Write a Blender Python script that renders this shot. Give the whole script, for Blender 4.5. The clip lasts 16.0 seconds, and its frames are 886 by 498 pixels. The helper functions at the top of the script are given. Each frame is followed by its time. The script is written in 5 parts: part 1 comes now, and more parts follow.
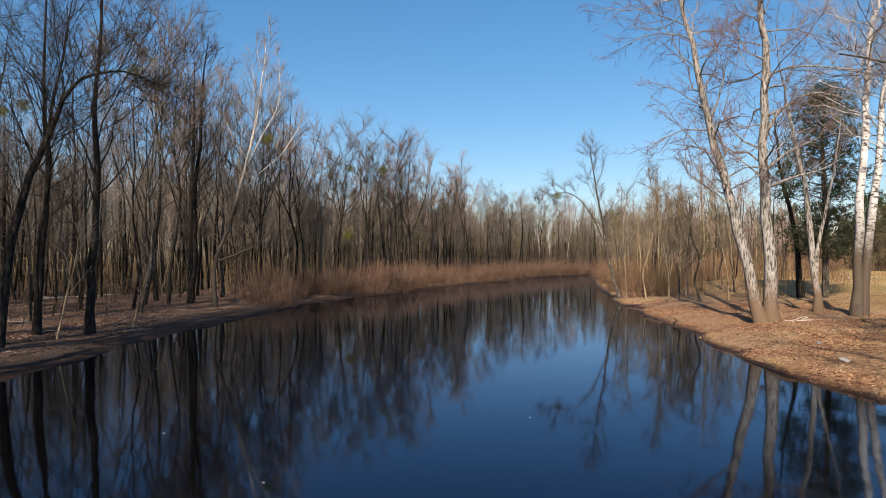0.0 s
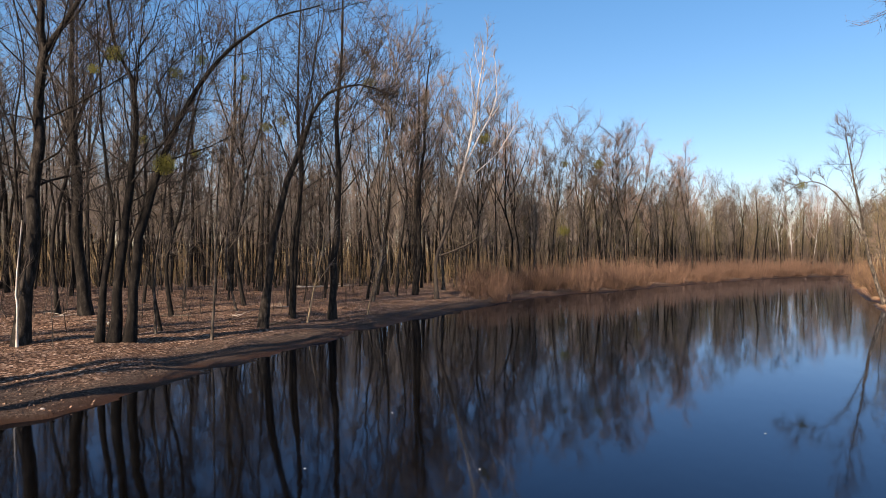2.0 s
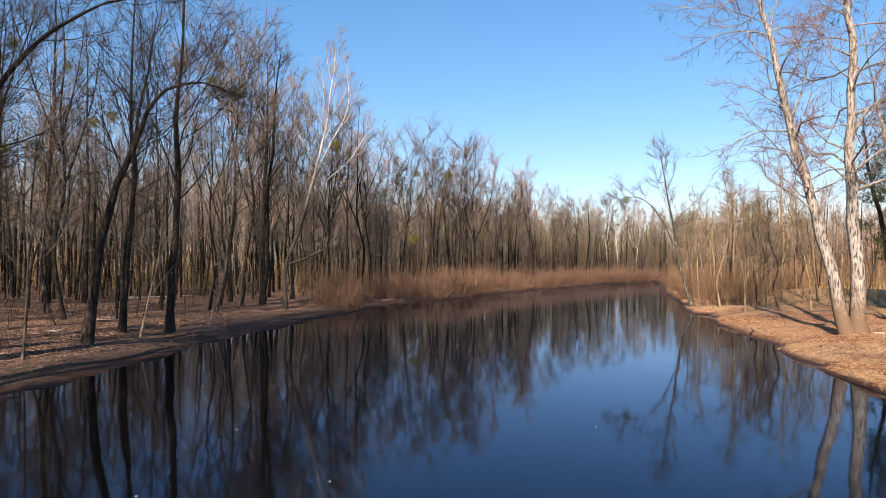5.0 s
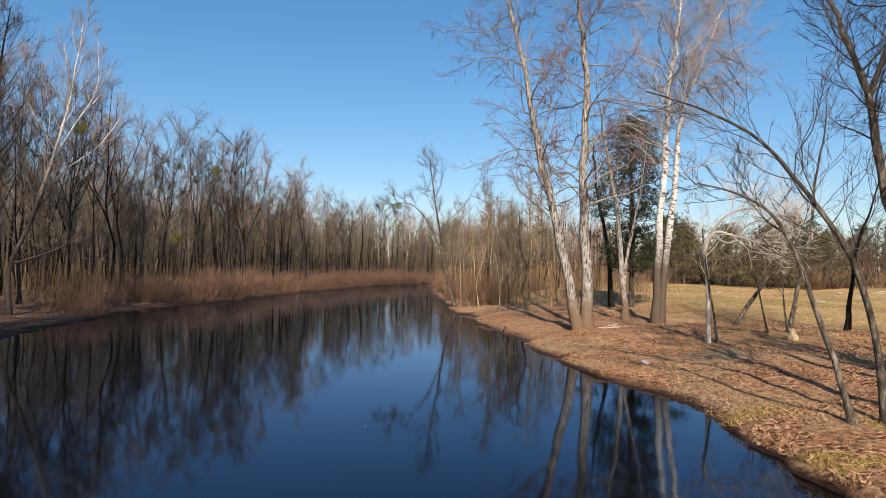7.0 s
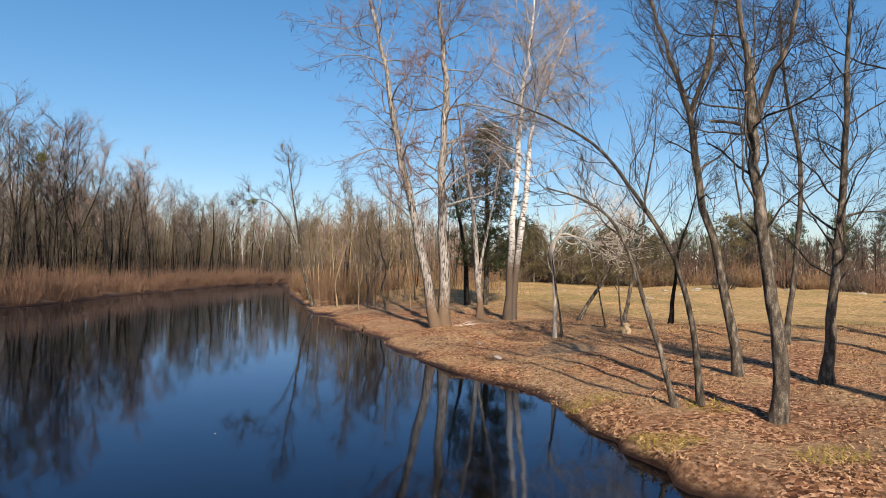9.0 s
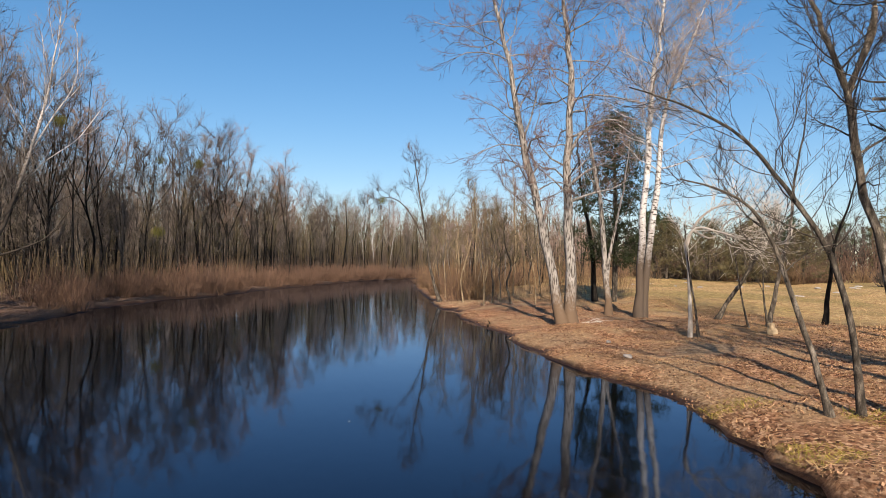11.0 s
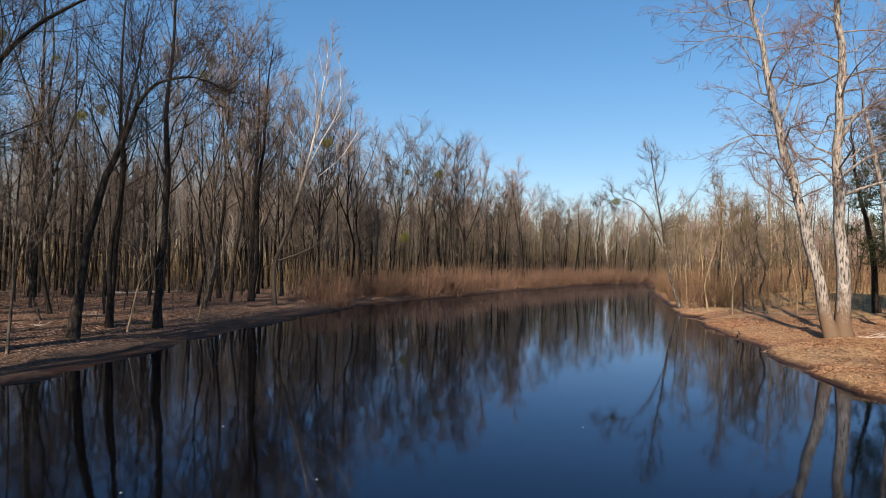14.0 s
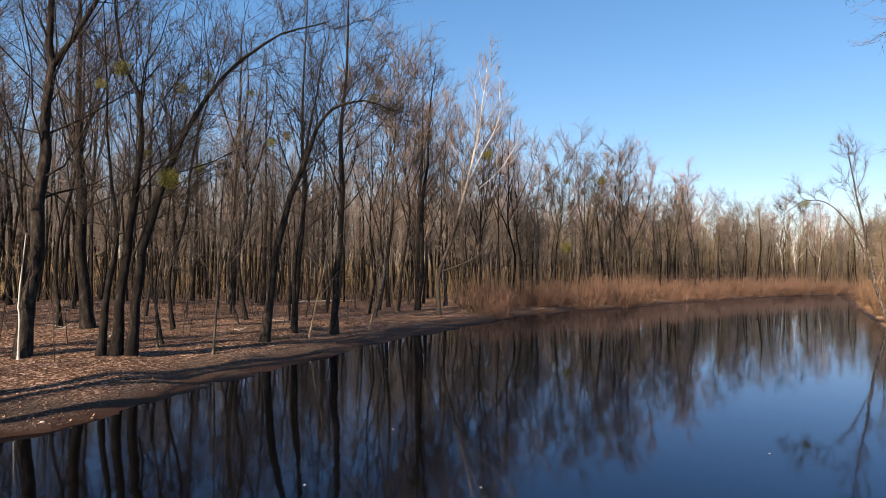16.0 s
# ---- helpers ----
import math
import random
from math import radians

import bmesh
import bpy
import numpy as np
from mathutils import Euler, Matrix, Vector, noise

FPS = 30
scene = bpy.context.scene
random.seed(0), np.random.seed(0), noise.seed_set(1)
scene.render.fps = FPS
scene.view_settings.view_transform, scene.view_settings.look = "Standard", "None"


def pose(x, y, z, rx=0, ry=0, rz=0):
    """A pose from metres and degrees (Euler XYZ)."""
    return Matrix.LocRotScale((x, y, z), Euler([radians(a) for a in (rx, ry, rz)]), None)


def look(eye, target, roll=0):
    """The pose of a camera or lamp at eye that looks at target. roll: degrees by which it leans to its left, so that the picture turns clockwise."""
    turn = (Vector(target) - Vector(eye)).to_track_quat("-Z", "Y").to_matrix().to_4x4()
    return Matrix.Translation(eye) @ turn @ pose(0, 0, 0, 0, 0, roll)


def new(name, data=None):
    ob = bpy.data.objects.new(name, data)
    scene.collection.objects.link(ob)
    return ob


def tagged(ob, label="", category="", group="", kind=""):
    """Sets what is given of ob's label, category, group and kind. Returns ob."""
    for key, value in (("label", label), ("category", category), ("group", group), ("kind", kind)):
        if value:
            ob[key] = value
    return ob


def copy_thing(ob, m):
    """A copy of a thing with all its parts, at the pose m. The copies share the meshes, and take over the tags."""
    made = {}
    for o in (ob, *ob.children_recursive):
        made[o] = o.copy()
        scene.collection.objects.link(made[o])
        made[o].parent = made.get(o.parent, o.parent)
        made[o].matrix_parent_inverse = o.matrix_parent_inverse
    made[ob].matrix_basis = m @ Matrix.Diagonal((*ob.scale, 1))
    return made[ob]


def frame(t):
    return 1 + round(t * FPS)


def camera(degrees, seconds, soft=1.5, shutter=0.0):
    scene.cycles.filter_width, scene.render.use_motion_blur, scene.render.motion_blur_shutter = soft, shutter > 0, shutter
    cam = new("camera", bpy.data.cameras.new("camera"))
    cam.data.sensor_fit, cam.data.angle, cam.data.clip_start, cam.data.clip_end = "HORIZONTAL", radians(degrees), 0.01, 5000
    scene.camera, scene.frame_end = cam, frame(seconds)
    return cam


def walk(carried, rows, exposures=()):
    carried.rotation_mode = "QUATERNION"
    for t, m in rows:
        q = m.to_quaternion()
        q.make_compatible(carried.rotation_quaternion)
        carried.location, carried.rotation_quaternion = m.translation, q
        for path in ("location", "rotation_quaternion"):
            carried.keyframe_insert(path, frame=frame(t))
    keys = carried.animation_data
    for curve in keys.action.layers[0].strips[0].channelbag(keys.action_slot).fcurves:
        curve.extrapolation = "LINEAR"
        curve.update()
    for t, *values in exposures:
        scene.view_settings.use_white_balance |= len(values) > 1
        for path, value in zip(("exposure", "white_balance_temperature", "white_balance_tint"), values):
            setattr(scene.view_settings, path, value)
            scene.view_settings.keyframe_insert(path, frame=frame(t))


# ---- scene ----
cam = camera(70.74, 16.0, soft=0.6)
EYE = (0.0, 0.0, 2.6)
ROWS = [
    # seconds, yaw, pitch, roll
    (0.0, 0.00, 0.87, 0.29), (0.5, 5.24, 0.63, 0.44), (1.0, 10.07, 0.43, 0.11), (1.5, 14.21, 0.72, -0.12),
    (2.0, 19.48, 0.53, -0.20), (2.5, 23.91, 0.26, 0.24), (3.0, 26.30, 0.16, 0.50), (3.5, 25.80, 0.45, 0.79),
    (4.0, 20.62, 0.75, 0.65), (4.5, 12.81, 1.13, 0.19), (4.7, 9.87, 1.23, 0.03), (6.8, -12.59, 1.95, -0.74),
    (7.0, -14.67, 1.70, -0.81), (7.5, -18.86, 1.90, -0.97), (8.0, -22.77, 1.99, -1.11), (8.2, -24.13, 2.02, -0.95),
    (9.15, -27.6, 1.80, -0.95), (10.3, -22.29, 1.41, -0.94), (10.5, -20.49, 1.44, -0.77), (11.0, -16.09, 1.25, -0.85),
    (11.5, -12.16, 0.90, -1.13), (12.0, -8.22, 0.99, -1.07), (12.5, -4.85, 1.06, -1.03), (13.0, -1.86, 1.11, -1.21),
    (13.5, 1.56, 0.95, -1.12), (14.0, 5.01, 1.23, -0.95), (14.5, 9.30, 1.04, -0.41), (15.0, 13.40, 0.51, -0.37),
    (15.5, 16.85, 0.07, -0.48), (16.0, 19.71, 1.96, -0.64),
]
# the camera opens up and turns its white balance warmer when it faces the shaded wood: seconds, stops, kelvin, tint
STOPS = [(0.0, 0.82, 6700, 15), (1.5, 1.04, 6950, 19), (2.5, 1.38, 7300, 24), (3.5, 1.54, 7400, 25), (4.5, 1.45, 7250, 24), (6.8, 0.80, 6750, 16), (8.2, 0.82, 6700, 16), (12.5, 0.80, 6750, 17), (14.0, 0.86, 6900, 18), (15.0, 1.05, 7150, 21), (16.0, 1.24, 7350, 23)]
walk(cam, [(t, pose(*EYE, 90 + pitch, roll, yaw)) for t, yaw, pitch, roll in ROWS], STOPS)

# ---- light: clear early-spring day, sun behind the camera ----
SUN_AZ, SUN_EL = 197.0, 33.0
world = bpy.data.worlds.new("sky")
scene.world = world
world.use_nodes = True
wn, wl = world.node_tree.nodes, world.node_tree.links
sky = wn.new("ShaderNodeTexSky")
sky.sky_type, sky.sun_disc = "NISHITA", False
sky.sun_elevation, sky.sun_rotation = radians(SUN_EL), radians(SUN_AZ)
sky.altitude, sky.air_density, sky.dust_density, sky.ozone_density = 100, 1.0, 0.8, 3.0
vivid = wn.new("ShaderNodeHueSaturation")
vivid.inputs["Hue"].default_value, vivid.inputs["Saturation"].default_value = 0.498, 1.47
wn["Background"].inputs["Strength"].default_value = 0.123
even = wn.new("ShaderNodeGamma")
even.inputs["Gamma"].default_value = 0.76
wl.new(sky.outputs[0], even.inputs["Color"])
wl.new(even.outputs[0], vivid.inputs["Color"])
wl.new(vivid.outputs[0], wn["Background"].inputs["Color"])
sun = new("sun", bpy.data.lights.new("sun", "SUN"))
sun.data.energy, sun.data.angle, sun.data.color = 5.0, radians(0.55), (1.0, 0.865, 0.69)
_a, _e = radians(SUN_AZ), radians(SUN_EL)
sun.matrix_basis = look((60 * math.sin(_a) * math.cos(_e), 60 * math.cos(_a) * math.cos(_e), 60 * math.sin(_e)), (0, 0, 0))


# ---- materials ----
def material(name, colours, scale=4.0, rough=0.9, stretch=(1, 1, 1), bump=0.3, spec=0.2, fine=6.0, rand=0.25, where="Object"):
    """Noise-driven material: colours are stops from dark to light, fine is the second, smaller scale, rand varies value per object."""
    m = bpy.data.materials.new(name)
    m.use_nodes = True
    n, l = m.node_tree.nodes, m.node_tree.links
    p = n["Principled BSDF"]
    p.inputs["Roughness"].default_value = rough
    p.inputs["Specular IOR Level"].default_value = spec
    if where == "Object":
        co = n.new("ShaderNodeTexCoord").outputs["Object"]
    else:
        co = n.new("ShaderNodeNewGeometry").outputs["Position"]
    mp = n.new("ShaderNodeMapping")
    mp.inputs["Scale"].default_value = stretch
    l.new(co, mp.inputs["Vector"])
    big = n.new("ShaderNodeTexNoise")
    big.inputs["Scale"].default_value, big.inputs["Detail"].default_value = scale, 5
    small = n.new("ShaderNodeTexNoise")
    small.inputs["Scale"].default_value, small.inputs["Detail"].default_value = scale * fine, 3
    l.new(mp.outputs[0], big.inputs["Vector"])
    l.new(mp.outputs[0], small.inputs["Vector"])
    add = n.new("ShaderNodeMath")
    add.operation = "MULTIPLY_ADD"
    add.inputs[1].default_value = 0.45
    l.new(small.outputs[0], add.inputs[0])
    l.new(big.outputs[0], add.inputs[2])
    ramp = n.new("ShaderNodeValToRGB")
    while len(ramp.color_ramp.elements) < len(colours):
        ramp.color_ramp.elements.new(0.5)
    for i, c in enumerate(colours):
        e = ramp.color_ramp.elements[i]
        e.position, e.color = 0.5 + 0.45 * i / max(1, len(colours) - 1), (*c, 1)
    l.new(add.outputs[0], ramp.inputs[0])
    col = ramp.outputs[0]
    if rand:
        info = n.new("ShaderNodeObjectInfo")
        hsv = n.new("ShaderNodeHueSaturation")
        mr = n.new("ShaderNodeMapRange")
        mr.inputs[3].default_value, mr.inputs[4].default_value = 1 - rand, 1 + rand
        l.new(info.outputs["Random"], mr.inputs[0])
        l.new(mr.outputs[0], hsv.inputs["Value"])
        l.new(col, hsv.inputs["Color"])
        col = hsv.outputs[0]
    l.new(col, p.inputs["Base Color"])
    if bump:
        b = n.new("ShaderNodeBump")
        b.inputs["Strength"].default_value, b.inputs["Distance"].default_value = bump, 0.03
        l.new(add.outputs[0], b.inputs["Height"])
        l.new(b.outputs[0], p.inputs["Normal"])
    return m


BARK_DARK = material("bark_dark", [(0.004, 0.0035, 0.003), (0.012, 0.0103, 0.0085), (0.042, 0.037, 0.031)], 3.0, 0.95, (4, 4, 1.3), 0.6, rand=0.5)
BARK_GREY = material("bark_grey", [(0.014, 0.012, 0.0095), (0.062, 0.053, 0.042), (0.19, 0.166, 0.135)], 3.0, 0.95, (4, 4, 1.5), 0.5)
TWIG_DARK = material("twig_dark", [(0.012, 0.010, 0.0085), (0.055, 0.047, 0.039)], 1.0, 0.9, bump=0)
TWIG_PINK = material("twig_pinkish", [(0.095, 0.069, 0.057), (0.245, 0.185, 0.152)], 1.0, 0.9, bump=0)
TWIG_RED = material("twig_reddish", [(0.07, 0.045, 0.038), (0.17, 0.11, 0.09)], 1.0, 0.9, bump=0)
TWIG_PALE = material("twig_pale", [(0.16, 0.132, 0.115), (0.34, 0.29, 0.255)], 1.0, 0.9, bump=0)
TWIG_GREY = material("twig_grey", [(0.030, 0.024, 0.019), (0.10, 0.083, 0.066)], 1.0, 0.9, bump=0)
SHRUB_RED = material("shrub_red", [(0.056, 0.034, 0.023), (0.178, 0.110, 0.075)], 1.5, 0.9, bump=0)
SHRUB_TAN = material("shrub_tan", [(0.105, 0.06375, 0.03375), (0.225, 0.15, 0.0825)], 1.5, 0.9, bump=0)
OLIVE = material("olive_twigs", [(0.055, 0.047, 0.026), (0.17, 0.145, 0.085)], 1.0, 0.9, bump=0)
TWIG_STRAW = material("twig_straw", [(0.082, 0.06, 0.033), (0.22, 0.168, 0.096)], 1.0, 0.9, bump=0)
TWIG_LIT = material("twig_lit_grey", [(0.06, 0.051, 0.043), (0.20, 0.172, 0.146)], 1.0, 0.9, bump=0)
POLE_TAN = material("pole_tan", [(0.10, 0.073, 0.046), (0.24, 0.185, 0.115), (0.36, 0.29, 0.19)], 1.5, 0.9, (3, 3, 1), bump=0.2)
DEAD_WOOD = material("dead_wood", [(0.30, 0.27, 0.23), (0.56, 0.52, 0.46)], 2.0, 0.9, (3, 3, 1), 0.3)
CUT_WOOD = material("cut_wood", [(0.30, 0.23, 0.14), (0.50, 0.40, 0.26)], 8.0, 0.8, bump=0.2)
NEEDLES_OLIVE = material("pine_needles_olive", [(0.055, 0.05, 0.024), (0.15, 0.125, 0.062)], 0.8, 0.7, bump=0)
NEEDLES = material("pine_needles", [(0.018, 0.028, 0.012), (0.065, 0.085, 0.035)], 1.2, 0.7, bump=0)
MISTLE = material("mistletoe_leaf", [(0.05, 0.056, 0.012), (0.17, 0.16, 0.035)], 5.0, 0.7, bump=0)
STONE = material("stone", [(0.175, 0.161, 0.14), (0.385, 0.364, 0.336)], 6.0, 0.9)
LITTER = material("white_litter", [(0.24, 0.23, 0.21), (0.36, 0.35, 0.32)], 6.0, 0.7)


def island_tint(m, low, high):
    """Each loose piece of a scattered mesh gets its own shade between low and high."""
    n, l = m.node_tree.nodes, m.node_tree.links
    g = n.new("ShaderNodeNewGeometry")
    r = n.new("ShaderNodeValToRGB")
    r.color_ramp.elements[0].color, r.color_ramp.elements[1].color = (*low, 1), (*high, 1)
    l.new(g.outputs["Random Per Island"], r.inputs[0])
    l.new(r.outputs[0], n["Principled BSDF"].inputs["Base Color"])
    return m


def plain(name, rough):
    m = bpy.data.materials.new(name)
    m.use_nodes = True
    m.node_tree.nodes["Principled BSDF"].inputs["Roughness"].default_value = rough
    m.node_tree.nodes["Principled BSDF"].inputs["Specular IOR Level"].default_value = 0.2
    return m


# leaves under the alders, their colours darkened to stand in for shade
LEAF_SHADED = island_tint(plain("shaded_fallen_leaf", 0.7), (0.026, 0.014, 0.009), (0.25, 0.165, 0.115))
LEAF = island_tint(plain("fallen_leaf", 0.8), (0.045, 0.017, 0.009), (0.43, 0.25, 0.145))
STRAW = island_tint(plain("dry_straw", 0.8), (0.20, 0.105, 0.045), (0.62, 0.42, 0.22))
MOSS = island_tint(plain("green_tuft", 0.8), (0.12, 0.11, 0.018), (0.36, 0.29, 0.05))


def bark_white(name, pale, band, foot, rise=1.0, grain=(7.0, 7.0, 11.0), marks=(0.53, 0.66)):
    """Smooth pale bark with dark cross bands and cracks, and a rough dark foot."""
    m = material(name, pale, 2.0, 0.8, (2, 2, 1), 0.4, rand=0.1)
    n, l = m.node_tree.nodes, m.node_tree.links
    p = n["Principled BSDF"]
    src = p.inputs["Base Color"].links[0].from_socket
    co = n.new("ShaderNodeTexCoord").outputs["Object"]
    mp = n.new("ShaderNodeMapping")
    mp.inputs["Scale"].default_value = grain
    l.new(co, mp.inputs["Vector"])
    nz = n.new("ShaderNodeTexNoise")
    nz.inputs["Scale"].default_value, nz.inputs["Detail"].default_value = 1.3, 8
    l.new(mp.outputs[0], nz.inputs["Vector"])
    ramp = n.new("ShaderNodeValToRGB")
    ramp.color_ramp.elements[0].position, ramp.color_ramp.elements[1].position = marks
    l.new(nz.outputs[0], ramp.inputs[0])
    mix = n.new("ShaderNodeMix")
    mix.data_type = "RGBA"
    mix.inputs[7].default_value = (*band, 1)
    l.new(ramp.outputs[0], mix.inputs[0])
    l.new(src, mix.inputs[6])
    sep = n.new("ShaderNodeSeparateXYZ")
    l.new(co, sep.inputs[0])
    rough = n.new("ShaderNodeTexNoise")
    rough.inputs["Scale"].default_value, rough.inputs["Detail"].default_value, rough.inputs["Roughness"].default_value = 6.0, 6, 0.75
    l.new(co, rough.inputs["Vector"])
    ad = n.new("ShaderNodeMath")
    ad.operation = "MULTIPLY_ADD"
    ad.inputs[1].default_value = 2.6
    l.new(rough.outputs[0], ad.inputs[0])
    l.new(sep.outputs[2], ad.inputs[2])
    mr = n.new("ShaderNodeMapRange")
    mr.inputs[1].default_value, mr.inputs[2].default_value = 1.3 + rise, 2.0 + 1.6 * rise
    mr.inputs[3].default_value, mr.inputs[4].default_value = 1, 0
    l.new(ad.outputs[0], mr.inputs[0])
    mix2 = n.new("ShaderNodeMix")
    mix2.data_type = "RGBA"
    mix2.inputs[7].default_value = (*foot, 1)
    l.new(mr.outputs[0], mix2.inputs[0])
    l.new(mix.outputs[2], mix2.inputs[6])
    l.new(mix2.outputs[2], p.inputs["Base Color"])
    return m


BARK_BIRCH = bark_white("bark_birch", [(0.33, 0.33, 0.325), (0.55, 0.555, 0.55)], (0.06, 0.052, 0.046), (0.075, 0.058, 0.044), 2.2, (4.0, 4.0, 8.0), (0.54, 0.64))
BARK_BIRCH_OLD = bark_white("bark_birch_old", [(0.34, 0.32, 0.29), (0.56, 0.53, 0.49)], (0.06, 0.05, 0.045), (0.05, 0.042, 0.034), 5.0)
BARK_POPLAR = bark_white("bark_poplar", [(0.165, 0.155, 0.14), (0.36, 0.342, 0.315)], (0.04, 0.034, 0.028), (0.12, 0.083, 0.054), 0.6, (16.0, 16.0, 3.5), (0.46, 0.64))


def water_material():
    """Dark water: its gloss follows Fresnel's law over an almost black body."""
    m = bpy.data.materials.new("river_water")
    m.use_nodes = True
    n, l = m.node_tree.nodes, m.node_tree.links
    n.remove(n["Principled BSDF"])
    body, gloss, law, blend = n.new("ShaderNodeBsdfDiffuse"), n.new("ShaderNodeBsdfGlossy"), n.new("ShaderNodeFresnel"), n.new("ShaderNodeMixShader")
    body.inputs["Color"].default_value = (0.0014, 0.0013, 0.0011, 1)
    gloss.inputs["Color"].default_value = (0.68, 0.79, 1.0, 1)
    gloss.inputs["Roughness"].default_value = 0.05
    law.inputs["IOR"].default_value = 1.335
    l.new(law.outputs[0], blend.inputs[0])
    l.new(body.outputs[0], blend.inputs[1])
    l.new(gloss.outputs[0], blend.inputs[2])
    l.new(blend.outputs[0], n["Material Output"].inputs["Surface"])
    co = n.new("ShaderNodeNewGeometry").outputs["Position"]
    heights = []
    for sc, st in ((0.9, (1, 0.45, 1)), (5.0, (1, 0.5, 1))):
        mp = n.new("ShaderNodeMapping")
        mp.inputs["Scale"].default_value = st
        l.new(co, mp.inputs["Vector"])
        nz = n.new("ShaderNodeTexNoise")
        nz.inputs["Scale"].default_value, nz.inputs["Detail"].default_value = sc, 2
        l.new(mp.outputs[0], nz.inputs["Vector"])
        heights.append(nz.outputs[0])
    a = n.new("ShaderNodeMath")
    a.operation = "MULTIPLY_ADD"
    a.inputs[1].default_value = 0.25
    l.new(heights[1], a.inputs[0])
    l.new(heights[0], a.inputs[2])
    b = n.new("ShaderNodeBump")
    b.inputs["Strength"].default_value, b.inputs["Distance"].default_value = 0.35, 0.010
    l.new(a.outputs[0], b.inputs["Height"])
    l.new(b.outputs[0], gloss.inputs["Normal"])
    l.new(b.outputs[0], law.inputs["Normal"])
    return m


def ground_material():
    """Leaf litter, bare soil and dry grass, by patches; wet dark mud along the water."""
    m = bpy.data.materials.new("bank_ground")
    m.use_nodes = True
    n, l = m.node_tree.nodes, m.node_tree.links
    p = n["Principled BSDF"]
    p.inputs["Specular IOR Level"].default_value = 0.15
    co = n.new("ShaderNodeNewGeometry").outputs["Position"]

    def nz(scale, detail=4, rough=0.6):
        t = n.new("ShaderNodeTexNoise")
        t.inputs["Scale"].default_value, t.inputs["Detail"].default_value, t.inputs["Roughness"].default_value = scale, detail, rough
        l.new(co, t.inputs["Vector"])
        return t.outputs[0]

    def ramp(src, stops):
        r = n.new("ShaderNodeValToRGB")
        while len(r.color_ramp.elements) < len(stops):
            r.color_ramp.elements.new(0.5)
        for e, (pos, c) in zip(r.color_ramp.elements, stops):
            e.position, e.color = pos, (*c, 1)
        l.new(src, r.inputs[0])
        return r.outputs[0]

    def mix(f, a, b):
        x = n.new("ShaderNodeMix")
        x.data_type = "RGBA"
        l.new(f, x.inputs[0])
        l.new(a, x.inputs[6])
        l.new(b, x.inputs[7])
        return x.outputs[2]

    vor = n.new("ShaderNodeTexVoronoi")
    vor.inputs["Scale"].default_value = 19.0
    l.new(co, vor.inputs["Vector"])
    sepc = n.new("ShaderNodeSeparateColor")
    l.new(vor.outputs["Color"], sepc.inputs[0])
    litter = ramp(sepc.outputs[0], [(0.0, (0.036, 0.015, 0.007)), (0.4, (0.16, 0.072, 0.035)), (0.75, (0.34, 0.18, 0.098)), (1.0, (0.60, 0.40, 0.25))])
    soil = ramp(nz(7.0, 8, 0.75), [(0.36, (0.05, 0.024, 0.013)), (0.5, (0.21, 0.115, 0.06)), (0.64, (0.46, 0.31, 0.19))])
    grass = ramp(nz(3.5, 10, 0.8), [(0.36, (0.10, 0.056, 0.024)), (0.47, (0.30, 0.19, 0.085)), (0.56, (0.44, 0.315, 0.14)), (0.66, (0.62, 0.49, 0.27))])
    grass = mix(ramp(nz(0.16, 5), [(0.45, (0, 0, 0)), (0.58, (0.75, 0.75, 0.75))]), grass, ramp(nz(4.5, 8, 0.75), [(0.38, (0.07, 0.05, 0.018)), (0.62, (0.34, 0.27, 0.10))]))
    base = mix(ramp(nz(0.9, 5), [(0.45, (0, 0, 0)), (0.6, (1, 1, 1))]), litter, soil)
    pale = ramp(nz(11.0, 8, 0.75), [(0.36, (0.10, 0.058, 0.03)), (0.5, (0.29, 0.195, 0.11)), (0.64, (0.50, 0.375, 0.23))])
    base = mix(ramp(nz(0.42, 4), [(0.47, (0, 0, 0)), (0.57, (0.85, 0.85, 0.85))]), base, pale)
    # dry grass takes over to the open side
    sep = n.new("ShaderNodeSeparateXYZ")
    l.new(co, sep.inputs[0])
    w = n.new("ShaderNodeMath")
    w.operation = "MULTIPLY_ADD"
    w.inputs[1].default_value = 22.0
    l.new(nz(0.35, 7, 0.7), w.inputs[0])
    l.new(sep.outputs[0], w.inputs[2])
    mr = n.new("ShaderNodeMapRange")
    mr.inputs[1].default_value, mr.inputs[2].default_value = 24.0, 37.0
    l.new(w.outputs[0], mr.inputs[0])
    base = mix(mr.outputs[0], base, grass)
    # dark litter on the wooded bank: the trees' shade is put into its colour
    md = n.new("ShaderNodeMapRange")
    md.inputs[1].default_value, md.inputs[2].default_value = -8.0, -3.0
    md.inputs[3].default_value, md.inputs[4].default_value = 1, 0
    over = n.new("ShaderNodeMapRange")
    over.inputs[1].default_value, over.inputs[2].default_value = 40.0, 100.0
    over.inputs[3].default_value, over.inputs[4].default_value = 0.0, 34.0
    l.new(sep.outputs[1], over.inputs[0])
    bank = n.new("ShaderNodeMath")
    bank.operation = "SUBTRACT"
    l.new(sep.outputs[0], bank.inputs[0])
    l.new(over.outputs[0], bank.inputs[1])
    l.new(bank.outputs[0], md.inputs[0])
    shaded_litter = ramp(sepc.outputs[1], [(0.0, (0.02, 0.012, 0.008)), (0.45, (0.08, 0.045, 0.028)), (0.8, (0.19, 0.118, 0.08)), (1.0, (0.42, 0.32, 0.25))])
